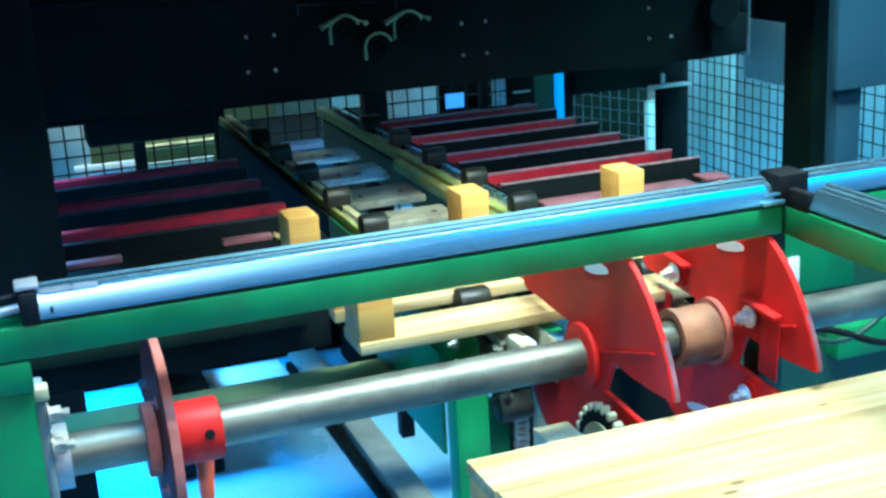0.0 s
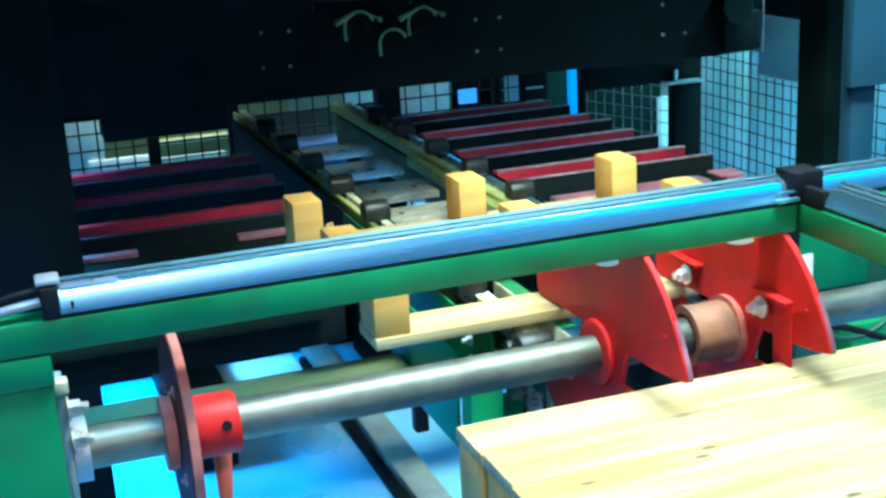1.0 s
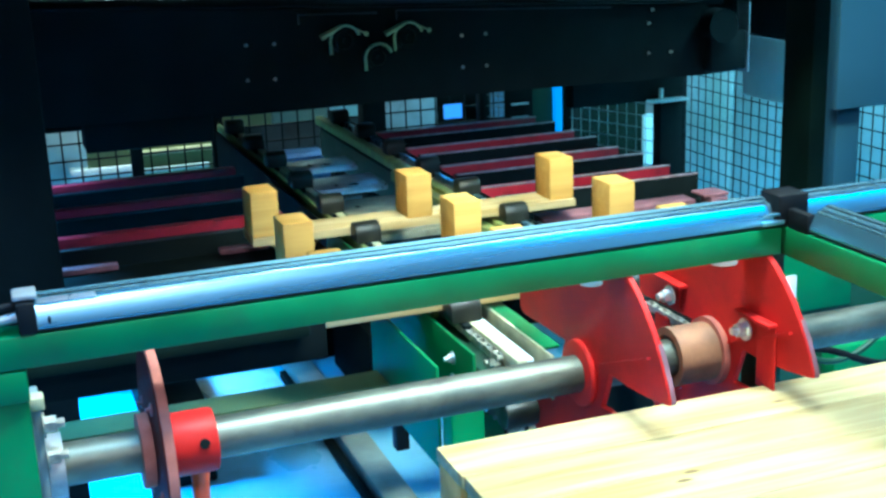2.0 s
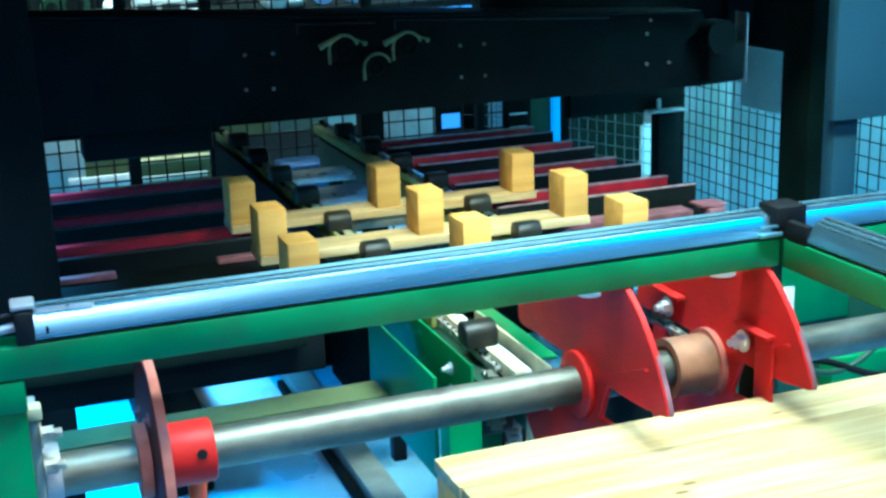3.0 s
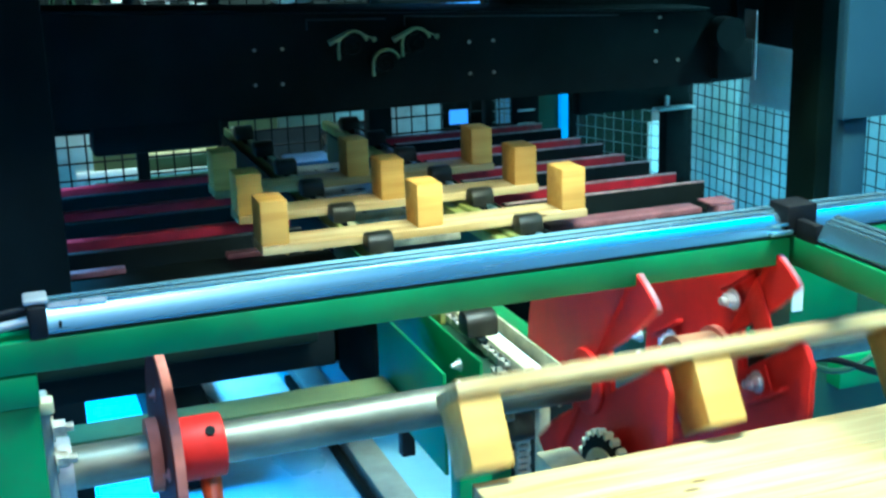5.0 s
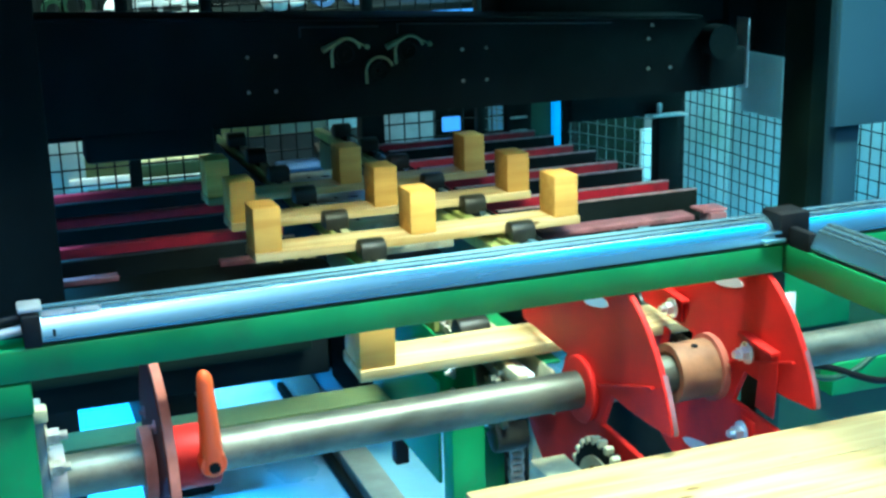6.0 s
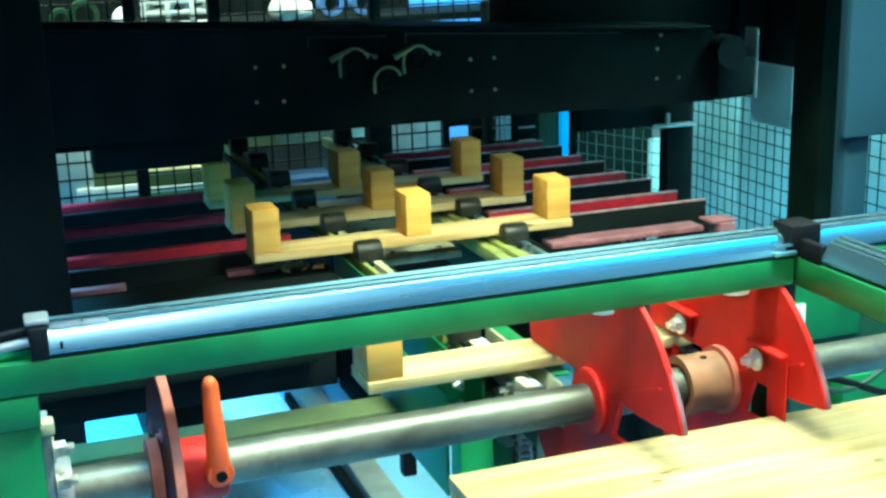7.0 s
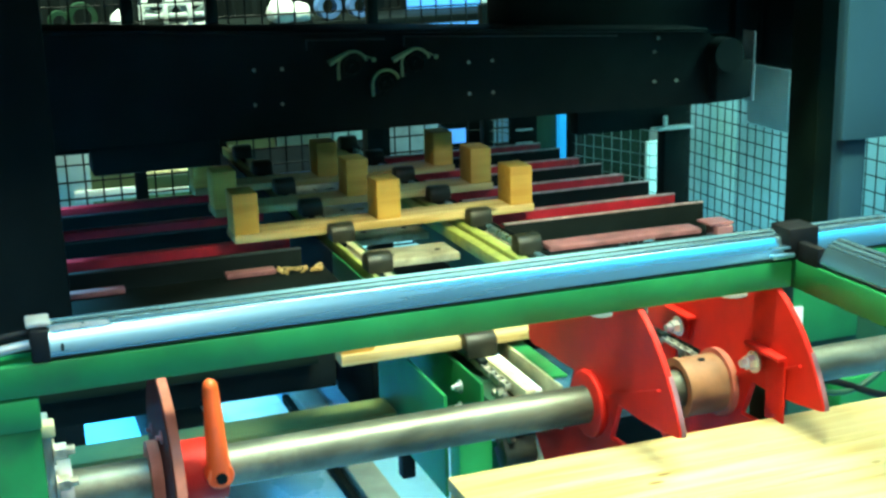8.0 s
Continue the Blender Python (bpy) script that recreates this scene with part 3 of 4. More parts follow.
for x0, x1, y, w in ((1.36, 1.82, 2.94, 0.035), (0.10, 0.27, 3.02, 0.016), (0.52, 0.645, 3.03, 0.016)):
    f = thing("flat_bar", ((x0 + x1) / 2, y, 0.75), "dull pinkish-brown flat steel bar in front of the channels", "bar", "flat bars")
    boxes("bar", [((-(x1 - x0) / 2, -w, -0.003), ((x1 - x0) / 2, w, 0.012))], "dusky", f)
rng = random.Random(5)
bm = bmesh.new()
for k in range(26):
    cx_, cy_ = rng.uniform(0.655, 0.765), rng.uniform(2.985, 3.035)
    q = bmesh.ops.create_cube(bm, size=1)["verts"]
    m_ = Matrix.Translation((cx_, cy_, 0.7475 + rng.uniform(0.003, 0.010))) @ pose(0, 0, 0, rng.uniform(-25, 25), rng.uniform(-25, 25), rng.uniform(0, 180)) @ Matrix.Diagonal((rng.uniform(0.010, 0.026), rng.uniform(0.005, 0.010), rng.uniform(0.002, 0.005), 1))
    bmesh.ops.transform(bm, verts=q, matrix=m_)
tagged(part("wood_chips", bm, "wood", None, kind="stuff"), "pale wood chips lying on the black support beam", "wood chips", kind="stuff")
boxes_end = thing("end_bracket", (1.85, 2.9, 0.75), "small steel end bracket on the dark frame beam", "bracket")
boxes("bracket_top", [((-0.02, -0.02, 0.02), (0.06, 0.05, 0.028))], "dusky", boxes_end)
boxes("bracket_body", [((0.0, -0.03, -0.02), (0.05, 0.03, 0.019))], "dusky", boxes_end)
fb = thing("support_beam", (1.0, 2.85, 0.70), "black steel support beam under the channels", "beam")
boxes("beam", [((0.36, -0.02, -0.06), (0.86, 0.05, 0.045))], "black", fb)
boxes("beam", [((-0.95, -0.02, -0.06), (-0.22, 0.20, 0.045))], "black", fb)
for xs in (0.06, 1.955):
    sb = thing("side_member", (xs, 3.7, 0.0), "black steel side member of the conveyor frame", "beam", "side members")
    boxes("member", [((-0.03, -0.85, 0.62), (0.03, 0.95, 0.712))], "black", sb)
    boxes("leg", [((-0.03, -0.85, 0.0), (0.03, -0.78, 0.618))], "black", sb)
    boxes("leg", [((-0.03, 0.85, 0.0), (0.03, 0.92, 0.618))], "black", sb)
dk = thing("base_plinth", (1.0, 4.12, 0), "black base plinth under the rear machine", "plinth")
boxes("core", [((-1.28, 0.012, 0.0), (1.28, 0.3, 0.335))], "black", dk)
for k in range(4):
    boxes("cover_plate", [((-1.29 + k * 0.65, 0.0, 0.02), (-0.655 + k * 0.65, 0.011, 0.33))], "black", dk)
# Black boxes added where the view of the floor stays dark.
bx2 = thing("drive_box", (0.42, 3.8, 0), "dark box added on the floor to fill a dark gap under the conveyor", "housing")
boxes("housing", [((-0.065, -0.5, 0.0), (0.085, 0.3, 0.22))], "black", bx2, bevel=0.01)


bx3 = thing("drive_box", (1.12, 3.75, 0), "dark box added on the floor to fill a dark gap under the conveyor", "housing")
boxes("housing", [((-0.06, -0.15, 0.0), (0.14, 0.3, 0.26))], "black", bx3, bevel=0.01)


# Unseen sheets added to shade the channels; lower edges let light reach the floor.
gp = thing("side_guard", (-0.02, 3.7, 0), "unseen black sheets added at the machine's side to block light", "guard")
boxes("guard_sheet", [((-0.012, -0.88, 1.13), (0.0, -0.26, 1.9))], "black", gp)
boxes("guard_sheet", [((-0.012, -0.255, 0.90), (0.0, 0.10, 1.9))], "black", gp)
boxes("guard_sheet", [((-0.012, 0.105, 1.28), (0.0, 0.60, 1.9))], "black", gp)
boxes("guard_sheet", [((-0.012, 0.605, 0.30), (0.0, 2.60, 1.9))], "black", gp)
for yy in (-0.88, 0.05, 0.91, 1.66, 2.55):
    boxes("guard_post", [((-0.055, yy, 0.0), (-0.013, yy + 0.04, 1.9))], "black", gp)


# Flat pale patch added to paint the bright pool of light on the floor.
tray = thing("drip_tray", (0.72, 3.93, 0.0), "pale blue-white patch standing in for brightly lit floor", "tray")
bm = bmesh.new()
tq = [(-0.165, 0.155), (0.12, 0.155), (0.125, -0.15), (-0.105, -0.155)]
ta = [bm.verts.new((x, y, 0.012)) for x, y in tq]
tb = [bm.verts.new((x, y, 0.001)) for x, y in tq]
bm.faces.new(ta)
bm.faces.new(tb[::-1])
for i in range(4):
    bm.faces.new((ta[(i + 1) % 4], ta[i], tb[i], tb[(i + 1) % 4]))
part("sheet", bm, "white", tray)


# ---- rear machine: black carriage beam, pulleys, columns ----
rb = thing("carriage_beam", (1.2, 3.6, 1.15), "black painted carriage beam with bolts and pulley covers", "machine beam")
bm = bmesh.new()
face = [(-1.25, -0.140), (1.05, -0.165), (1.20, -0.16), (1.20, 0.0), (1.05, 0.072), (-1.25, 0.190)]
fa = [bm.verts.new((x, 0.0, z)) for x, z in face]
fb_ = [bm.verts.new((x, 0.05, z)) for x, z in face]
bm.faces.new(fa)
bm.faces.new(fb_[::-1])
for i in range(len(fa)):
    j = (i + 1) % len(fa)
    bm.faces.new((fa[j], fa[i], fb_[i], fb_[j]))
part("beam_plate", bm, "black", rb)
tf = boxes("top_flange", [((-1.15, -0.02, 0.0), (1.15, 0.22, 0.010))], "black", rb)
tf.matrix_basis = Matrix.Translation((-0.1, 0, 0.1345)) @ pose(0, 0, 0, 0, 2.94, 0)
boxes("drive_cover", [((-0.935, 0.0, -0.225), (-0.57, 0.12, -0.142))], "black", rb, bevel=0.01)
boxes("bottom_flange", [((-1.25, 0.051, -0.165), (1.05, 0.09, -0.153))], "black", rb)
boxes("end_housing", [((1.06, -0.055, -0.15), (1.20, -0.002, -0.02))], "black", rb, bevel=0.01)
rod("end_roller", (1.10, -0.07, 0.0), (1.10, -0.002, 0.0), 0.055, "black", rb)
boxes("end_plate", [((1.205, -0.05, -0.16), (1.212, 0.02, 0.07))], "plate", rb, "pale end plate")
for xa, za, xb, zb in ((0.0, 0.118, 0.72, 0.080), (-0.30, 0.124, -0.06, 0.114)):
    bm = bmesh.new()
    bent_rod(bm, [(xa, -0.006, za - 0.03), (xa, -0.006, za), (xb, -0.006, zb)], 0.0028, 8)
    part("conduit", bm, "charcoal", rb, "thin dark steel conduit")
for bx_, bz_ in ((-0.458, 0.046), (-0.375, 0.044), (-0.461, -0.055), (-0.380, -0.058), (0.209, 0.027), (0.288, 0.027), (0.210, -0.070), (0.289, -0.071), (0.858, 0.020), (0.859, -0.077), (0.941, -0.078), (0.871, 0.063)):
    bolt(rb, (bx_, -0.001, bz_), (0, -1, 0), 0.0038, 0.004, mat="chain")


def pulley(x, z, r, arm):
    f = thing("belt_pulley", (x, 3.56, z), "dark belt pulley with a pale green highlighted cover on the carriage beam", "pulley", "belt pulleys")
    rod("wheel", (0, -0.02, 0), (0, 0.035, 0), r * 0.8, "black", f)
    bm = bmesh.new()
    pts = []
    for k in range(0, 13):
        a = radians(20 + k * (160 / 12))
        pts.append((r * math.cos(a), r * math.sin(a)))
    for (a0, b0), (a1, b1) in zip(pts[:-1], pts[1:]):
        cyl(bm, (a0, -0.03, b0), (a1, -0.03, b1), 0.0045, 8)
    if arm:
        cyl(bm, (-r * 0.2, -0.03, r * 0.98), (-r * 1.6, -0.03, r * 0.32), 0.006, 12, 0.010)
        cyl(bm, (r * 0.2, -0.03, r * 0.98), (r * 1.4, -0.03, r * 0.40), 0.0025, 8)
    cyl(bm, (-r, -0.03, 0.05 * r), (-r * 0.97, -0.03, -r * 0.8), 0.005, 8)
    # The rim's pale olive carries the cover's highlights in its colour.
    part("cover_rim", bm, "olive", f, "cover rim, its pale green highlight put into the colour")
    bm = bmesh.new()
    tube_ring(bm, (0, -0.026, 0), (0, 1, 0), r * 0.62, r * 0.10, 0.012, 28)
    part("hub_ring", bm, "black", f)
    rod("axle_end", (0, -0.034, 0), (0, -0.0205, 0), r * 0.16, "black", f, seg=16)
    if arm:
        bolt(f, (r * 1.42, -0.03, r * 0.38), (0, -1, 0), 0.005, 0.006, mat="olive")
    return f


pulley(1.020, 1.195, 0.045, True)
pulley(1.215, 1.192, 0.045, True)
pulley(1.120, 1.138, 0.042, False)

for name, x0, x1, y0, y1, z1, lean, lab in (("left_column", -0.13, 0.125, 2.66, 2.8, 3.0, 0.0, "wide black machine column"),):
    c = thing(name, ((x0 + x1) / 2, y0, 0), lab, "column")
    boxes("column", [((-(x1 - x0) / 2, 0, 0), ((x1 - x0) / 2, y1 - y0, z1))], "black", c, bevel=0.006)
    boxes("base_plate", [((-0.16, -0.04, 0), (0.16, 0.16, 0.012))], "black", c)
rc = thing("right_column", (2.345, 3.0, 0), "dark green-black machine column", "column")
boxes("column", [((-0.09, 0, 0.013), (0.072, 0.14, 3.0))], "column", rc, bevel=0.006)
boxes("base_plate", [((-0.15, -0.05, 0), (0.15, 0.18, 0.012))], "black", rc)
rp = thing("control_panel", (2.235, 2.6, 0), "plain blue-grey sheet metal cabinet panel on a post", "panel")
boxes("sheet", [((-0.20, 0.0, 1.035), (0.35, 0.03, 2.2))], "panel", rp, bevel=0.004)
boxes("post", [((-0.172, 0.031, 0.0), (-0.100, 0.08, 1.9))], "panel", rp)
mp_ = thing("mid_post", (1.545, 5.0, 0), "black upright post of the rear machine", "post")
boxes("post", [((-0.05, 0, 0), (0.05, 0.08, 1.05))], "black", mp_)
# Roof and skirts are unseen and block light; headers fill dark view areas.
hd = thing("machine_roof", (1.1, 3.66, 1.32), "unseen black roof and skirts added to block light, with dark headers over the carriage beam", "housing")
boxes("roof", [((-1.50, -1.74, 0.68), (-0.32, 1.7, 0.74))], "black", hd)
boxes("roof", [((-0.318, -1.16, 0.68), (1.6, 1.7, 0.74))], "black", hd)
boxes("front_light_stop", [((-1.50, -1.77, 0.26), (-0.32, -1.742, 0.678))], "black", hd)
boxes("side_light_stop", [((-0.35, -1.74, 0.30), (-0.32, -0.2, 0.678))], "black", hd)
boxes("front_light_stop", [((-0.318, -1.16, 0.34), (1.6, -1.13, 0.678))], "black", hd)
boxes("header", [((0.505, 0.08, -0.12), (1.33, 0.26, 0.678))], "black", hd)
boxes("header_end", [((1.335, 0.05, -0.225), (1.6, 0.26, 0.678))], "black", hd)
p2 = thing("guard_post", (2.50, 4.2, 0), "black fence post with a small pale bracket", "post")
boxes("post", [((-0.045, 0, 0), (0.05, 0.06, 0.80))], "black", p2)
boxes("crossbar", [((-0.42, 0.0, 0.801), (0.05, 0.06, 0.95))], "black", p2)
boxes("bracket", [((-0.11, -0.06, 0.80), (0.05, -0.002, 0.808)), ((-0.065, -0.03, 0.809), (-0.05, -0.015, 0.85))], "white", p2, "pale bracket")
bp2 = thing("blue_profile", (2.3, 4.8, 0), "upright profile, its blue sheen painted as glow, beside dark green sheet", "post")
# Glows although it is no lamp; the glow stands in for its sheen.
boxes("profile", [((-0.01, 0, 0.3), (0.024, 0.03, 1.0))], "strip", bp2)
boxes("sheet", [((-0.14, 0.02, 0.3), (-0.012, 0.03, 1.0))], "dark_green", bp2)
boxes("edge", [((0.025, 0, 0.0), (0.10, 0.05, 1.0))], "black", bp2)
wp = thing("hanging_sheet", (2.545, 3.66, 0), "pale grey sheet hung on the side fence", "sheet")
boxes("sheet", [((-0.004, -0.12, 0.872), (0.004, 0.12, 1.082))], "tarp", wp)
# Black sheet added so that the area above the hanging sheet stays dark.
up = thing("fence_cover", (2.545, 3.66, 1.084), "black sheet added on the side fence to fill a dark area", "sheet")
boxes("sheet", [((-0.004, -0.15, 0.0), (0.006, 0.22, 0.6))], "black", up)
for yy in (-0.1, 0.1):
    rod("hook", (0.0045, yy, 1.072), (0.018, yy, 1.072), 0.003, "zinc", wp, seg=8)


# ---- wire mesh fences ----
def fence(name, a, b, z0, z1, cell, label, posts=(), mat="wire", r=0.0022):
    f = thing(name, (a[0], a[1], 0), label, "fence", "wire mesh fences")
    d = Vector((b[0] - a[0], b[1] - a[1], 0))
    ln = d.length
    d.normalize()
    bm = bmesh.new()
    for i in range(int(ln / cell) + 1):
        p = d * (i * cell)
        cyl(bm, p + Vector((0, 0, z0)), p + Vector((0, 0, z1)), r, 5)
    for k in range(int((z1 - z0) / cell) + 1):
        z = z0 + k * cell
        cyl(bm, Vector((0, 0, z)), d * ln + Vector((0, 0, z)), r, 5)
    part("mesh", bm, mat, f, kind="stuff")
    for q in posts:
        p = d * (ln * q)
        boxes("fence_post", [(p + Vector((-0.025, -0.025, 0)), p + Vector((0.025, 0.025, z1 + 0.02)))], "black", f)
    return f


fence("side_fence", (2.56, 4.25), (2.56, 1.2), 0.1, 2.0, 0.05, "black wire mesh fence along the machine's side", (0.0, 0.55, 1.0))
fence("rear_fence", (0.0, 5.5), (2.5, 5.5), 0.1, 1.9, 0.074, "black wire mesh fence behind the machine", (0.0, 0.242, 0.385, 0.675, 1.0), r=0.0042)
fence("inner_fence", (2.16, 5.3), (2.56, 4.3), 0.1, 1.2, 0.05, "grey wire mesh fence panel beside the post", (0.0,), "grey")
cw = thing("partition", (3.3, 4.0, 0), "pale teal partition sheets behind the side fence", "partition")
for i in range(5):
    boxes("sheet", [((0.0, 1.9 - i * 0.9, 0.0), (0.02, 2.79 - i * 0.9, 2.4))], "wall", cw, bevel=0.003)


# ---- things behind the rear fence ----
def behind():
    sh = thing("storage_rack", (0.9, 6.0, 0), "dark storage rack with plastic parts on its shelf", "rack")
    boxes("shelf", [((-0.8, -0.1, 1.10), (2.2, 0.4, 1.135))], "black", sh)
    for x in (-0.75, 0.7, 2.15):
        boxes("upright", [((x, -0.09, 0), (x + 0.05, 0.35, 1.099))], "black", sh)
    boxes("lower_shelf", [((-0.8, -0.1, 0.30), (2.2, 0.4, 0.33))], "plate", sh)
    def ring(x, z, r, mat, lab):
        bm = bmesh.new()
        tube_ring(bm, (0, 0, 0), (0, 1, 0), r, r * 0.38, 0.08, 28)
        ob = part("pipe_ring", bm, mat)
        ob.location = (x, 6.0, z)
        tagged(ob, lab, "ring", "stored rings")
    for x, z, r, mat, lab in ((0.46, 1.205, 0.068, "dark_green", "dark green plastic ring on the rack"), (0.36, 1.19, 0.05, "dark_green", "dark green plastic ring on the rack"), (0.80, 1.26, 0.075, "white", "white plastic ring part on the rack"), (0.97, 1.26, 0.075, "white", "white plastic ring part on the rack"), (1.62, 1.20, 0.06, "blue", "blue plastic ring part on the rack"), (1.78, 1.20, 0.06, "blue", "blue plastic ring part on the rack")):
        ring(x, z, r, mat, lab)
    cr = thing("plastic_crate", (0.88, 5.96, 1.136), "white slatted plastic crate on the rack", "crate")
    for z in (0.0, 0.05, 0.10):
        boxes("slat", [((-0.17, -0.02, z), (0.17, 0.0, z + 0.022))], "white", cr)
    for x in (-0.17, -0.06, 0.05, 0.15):
        boxes("rib", [((x, -0.024, 0.0), (x + 0.022, -0.0205, 0.13))], "white", cr)
    for x, r, mat, lab in ((0.63, 0.055, "white", "round white sack on the rack"), (1.38, 0.07, "white", "white bundled sack on the rack"), (1.47, 0.055, "white", "white bundled sack on the rack")):
        bm = bmesh.new()
        bmesh.ops.create_icosphere(bm, subdivisions=3, radius=r)
        for v in bm.verts:
            v.co *= 1 + 0.18 * noise.noise(v.co * 22 + Vector((x * 9, 0, 0)))
            v.co.z = max(v.co.z, -r * 0.75)
        ob = part("sack", bm, mat)
        ob.location = (x, 5.95, 1.136 + r * 0.75)
        tagged(ob, lab, "sack", "stored sacks")
    # Backdrop added to hide the bright wall and darken the area behind the rack.
    rcu = thing("rear_curtain", (0.5, 6.55, 0), "dark backdrop sheets added to keep the area behind the rack dark", "curtain")
    for k in range(6):
        bm = bmesh.new()
        n = 24
        x0 = -1.5 + k * 0.525
        top = [bm.verts.new((x0 + 0.53 * q / n, 0.018 * math.sin(q * 1.3 + k), 3.2)) for q in range(n + 1)]
        bot = [bm.verts.new((x0 + 0.53 * q / n, 0.022 * math.sin(q * 1.3 + k + 0.4), 0.0)) for q in range(n + 1)]
        top2 = [bm.verts.new(v.co + Vector((0, 0.004, 0))) for v in top]
        bot2 = [bm.verts.new(v.co + Vector((0, 0.004, 0))) for v in bot]
        for q in range(n):
            bm.faces.new((top[q], top[q + 1], bot[q + 1], bot[q]))
            bm.faces.new((top2[q + 1], top2[q], bot2[q], bot2[q + 1]))
        part("sheet", bm, "black", rcu)
    wn = thing("window_1", (2.18, 6.45, 0), "bright blue-lit window of the cabin behind the machine", "window", kind="structure")
    boxes("pane", [((0.0, 0.0, 1.0), (0.42, 0.02, 2.0))], "sky_pane", wn)
    boxes("window_frame", [((0.425, -0.01, 0.9), (0.465, 0.03, 2.1))], "white", wn)
    boxes("window_frame", [((-0.045, -0.01, 0.9), (-0.005, 0.03, 2.1))], "black", wn)
    boxes("wall_below", [((-0.045, -0.01, 0.0), (0.465, 0.03, 0.895))], "black", wn)
    pb = thing("pale_board", (2.84, 5.0, 0), "pale green-white board standing behind the fence post", "board")
    boxes("board", [((-0.01, 0, 0.0), (0.13, 0.02, 0.585))], "wall", pb)
    # Dark backing added so that the area behind the mesh stays dark.
    gs = thing("guard_sheet", (2.8, 5.35, 0), "dark green-black sheet added to darken the area behind the fence panel", "sheet")
    boxes("sheet", [((-0.22, 0, 0.0), (0.24, 0.015, 1.2))], "column", gs)
    lw = thing("low_sheets", (0.0, 5.9, 0), "pale sheets stacked behind the rear fence", "sheets")
    for lo, hi, mat in (((0.25, -0.03, 0.30), (0.42, -0.001, 0.78), "tarp"), ((0.25, 0.0, 0.30), (1.0, 0.06, 0.70), "moss"), ((0.34, -0.04, 0.375), (0.66, -0.031, 0.43), "white"), ((0.66, -0.02, 0.46), (1.0, -0.001, 0.485), "guide"), ((0.67, -0.02, 0.375), (0.98, -0.001, 0.40), "tarp"),
                        ((1.04, 0.0, 0.545), (1.30, 0.05, 1.08), "beige"), ((1.305, 0.0, 0.545), (1.58, 0.05, 1.08), "stone"), ((1.585, 0.0, 0.545), (1.80, 0.05, 1.08), "tarp"), ((1.04, 0.02, 0.0), (1.80, 0.05, 0.54), "charcoal"), ((1.85, 0.0, 0.30), (2.15, 0.06, 1.05), "plate")):
        boxes("sheet", [(lo, hi)], mat, lw)
    vs = thing("vent_grille", (2.04, 4.6, 0), "black vent plate with three pale slats on a post", "vent")
    boxes("backing", [((-0.06, 0.01, 0.0), (0.06, 0.03, 0.95))], "black", vs)
    for z in (0.657, 0.711, 0.766):
        boxes("slat", [((-0.037, -0.004, z - 0.004), (0.037, 0.0095, z + 0.004))], "white", vs)
    sh2 = thing("loose_sheet", (1.94, 5.05, 0.0), "bright zinc sheet lying on a dark stand", "sheet")
    boxes("sheet", [((-0.11, -0.10, 0.596), (0.12, 0.10, 0.602))], "zinc", sh2)
    boxes("stand", [((-0.09, -0.02, 0.0), (0.10, 0.08, 0.595))], "black", sh2)
    bb = thing("blue_bin", (1.32, 5.4, 0.34), "light blue plastic bin behind the conveyor", "bin")
    boxes("body", [((-0.1, -0.1, 0.0), (0.1, 0.1, 0.16))], "blue", bb, bevel=0.01)
    boxes("stand", [((-0.12, -0.12, -0.34), (0.12, 0.12, -0.002))], "black", bb)
    b2 = thing("sign_tile", (2.02, 5.44, 0.62), "small blue tile hung on the fence, its brightness painted as glow", "tile")
    # The tile is no lamp; its bright look is painted as glow.
    boxes("tile", [((0.0, 0, -0.045), (0.09, 0.012, 0.022))], "sky_pane", b2)


behind()


# ---- pallet runners: a board with three blocks ----
def runner():
    f = thing("pallet_runner", (0, 0, 0), "fresh pine pallet runner with three blocks on its board", "pallet runner", "pallet runners")
    boxes("board", [((-0.430, 0.0, 0.0), (0.425, 0.1092, 0.021))], "wood", f, bevel=0.0015)
    for x in (-0.392, 0.0, 0.392):
        boxes("block", [((x - 0.037, 0.006, 0.0212), (x + 0.030, 0.100, 0.130))], "block", f, bevel=0.003)
    return f


RUN_Z = 0.80
first = runner()
runners = [first] + [copy_thing(first, pose(0, 0, 0)) for _ in range(8)]


# ---- chain dogs ----
def dog():
    f = thing("chain_dog", (0, 0, 0), "dark steel pusher dog bolted on the conveyor chain", "pusher dog", "chain dogs")
    bm = bmesh.new()
    prism(bm, [(-0.055, 0.0), (-0.055, 0.026), (-0.051, 0.036), (-0.044, 0.043), (-0.034, 0.047), (-0.018, 0.047), (-0.008, 0.043), (-0.002, 0.035), (0.0, 0.026), (0.0, 0.0)], -0.033, 0.033)
    bmesh.ops.bevel(bm, geom=[e for e in bm.edges if abs(e.verts[0].co.x - e.verts[1].co.x) < 1e-6], offset=0.006, segments=2, profile=0.5, affect="EDGES")
    part("dog_body", bm, "dog", f)
    boxes("dog_foot", [((-0.012, -0.07, -0.012), (0.012, 0.01, -0.001))], "black", f)
    return f


PITCH = 0.325
dog0 = dog()
dogs = [(RAIL_X[0], -7, dog0)]
for rx_ in RAIL_X:
    for k in range(-7, 6):
        if (rx_, k) != (RAIL_X[0], -7):
            dogs.append((rx_, k, copy_thing(dog0, pose(0, 0, 0))))

# infeed support under the waiting runners and the feed sprocket
ift = thing("infeed_rail", (1.0, 1.2, 0), "green infeed rail under the waiting runners", "rail", "infeed rails")
boxes("rail", [((-0.16, -0.75, 0.60), (-0.12, 0.42, 0.655))], "green", ift)
boxes("rail", [((0.24, -0.75, 0.60), (0.28, 0.42, 0.655))], "green", ift)
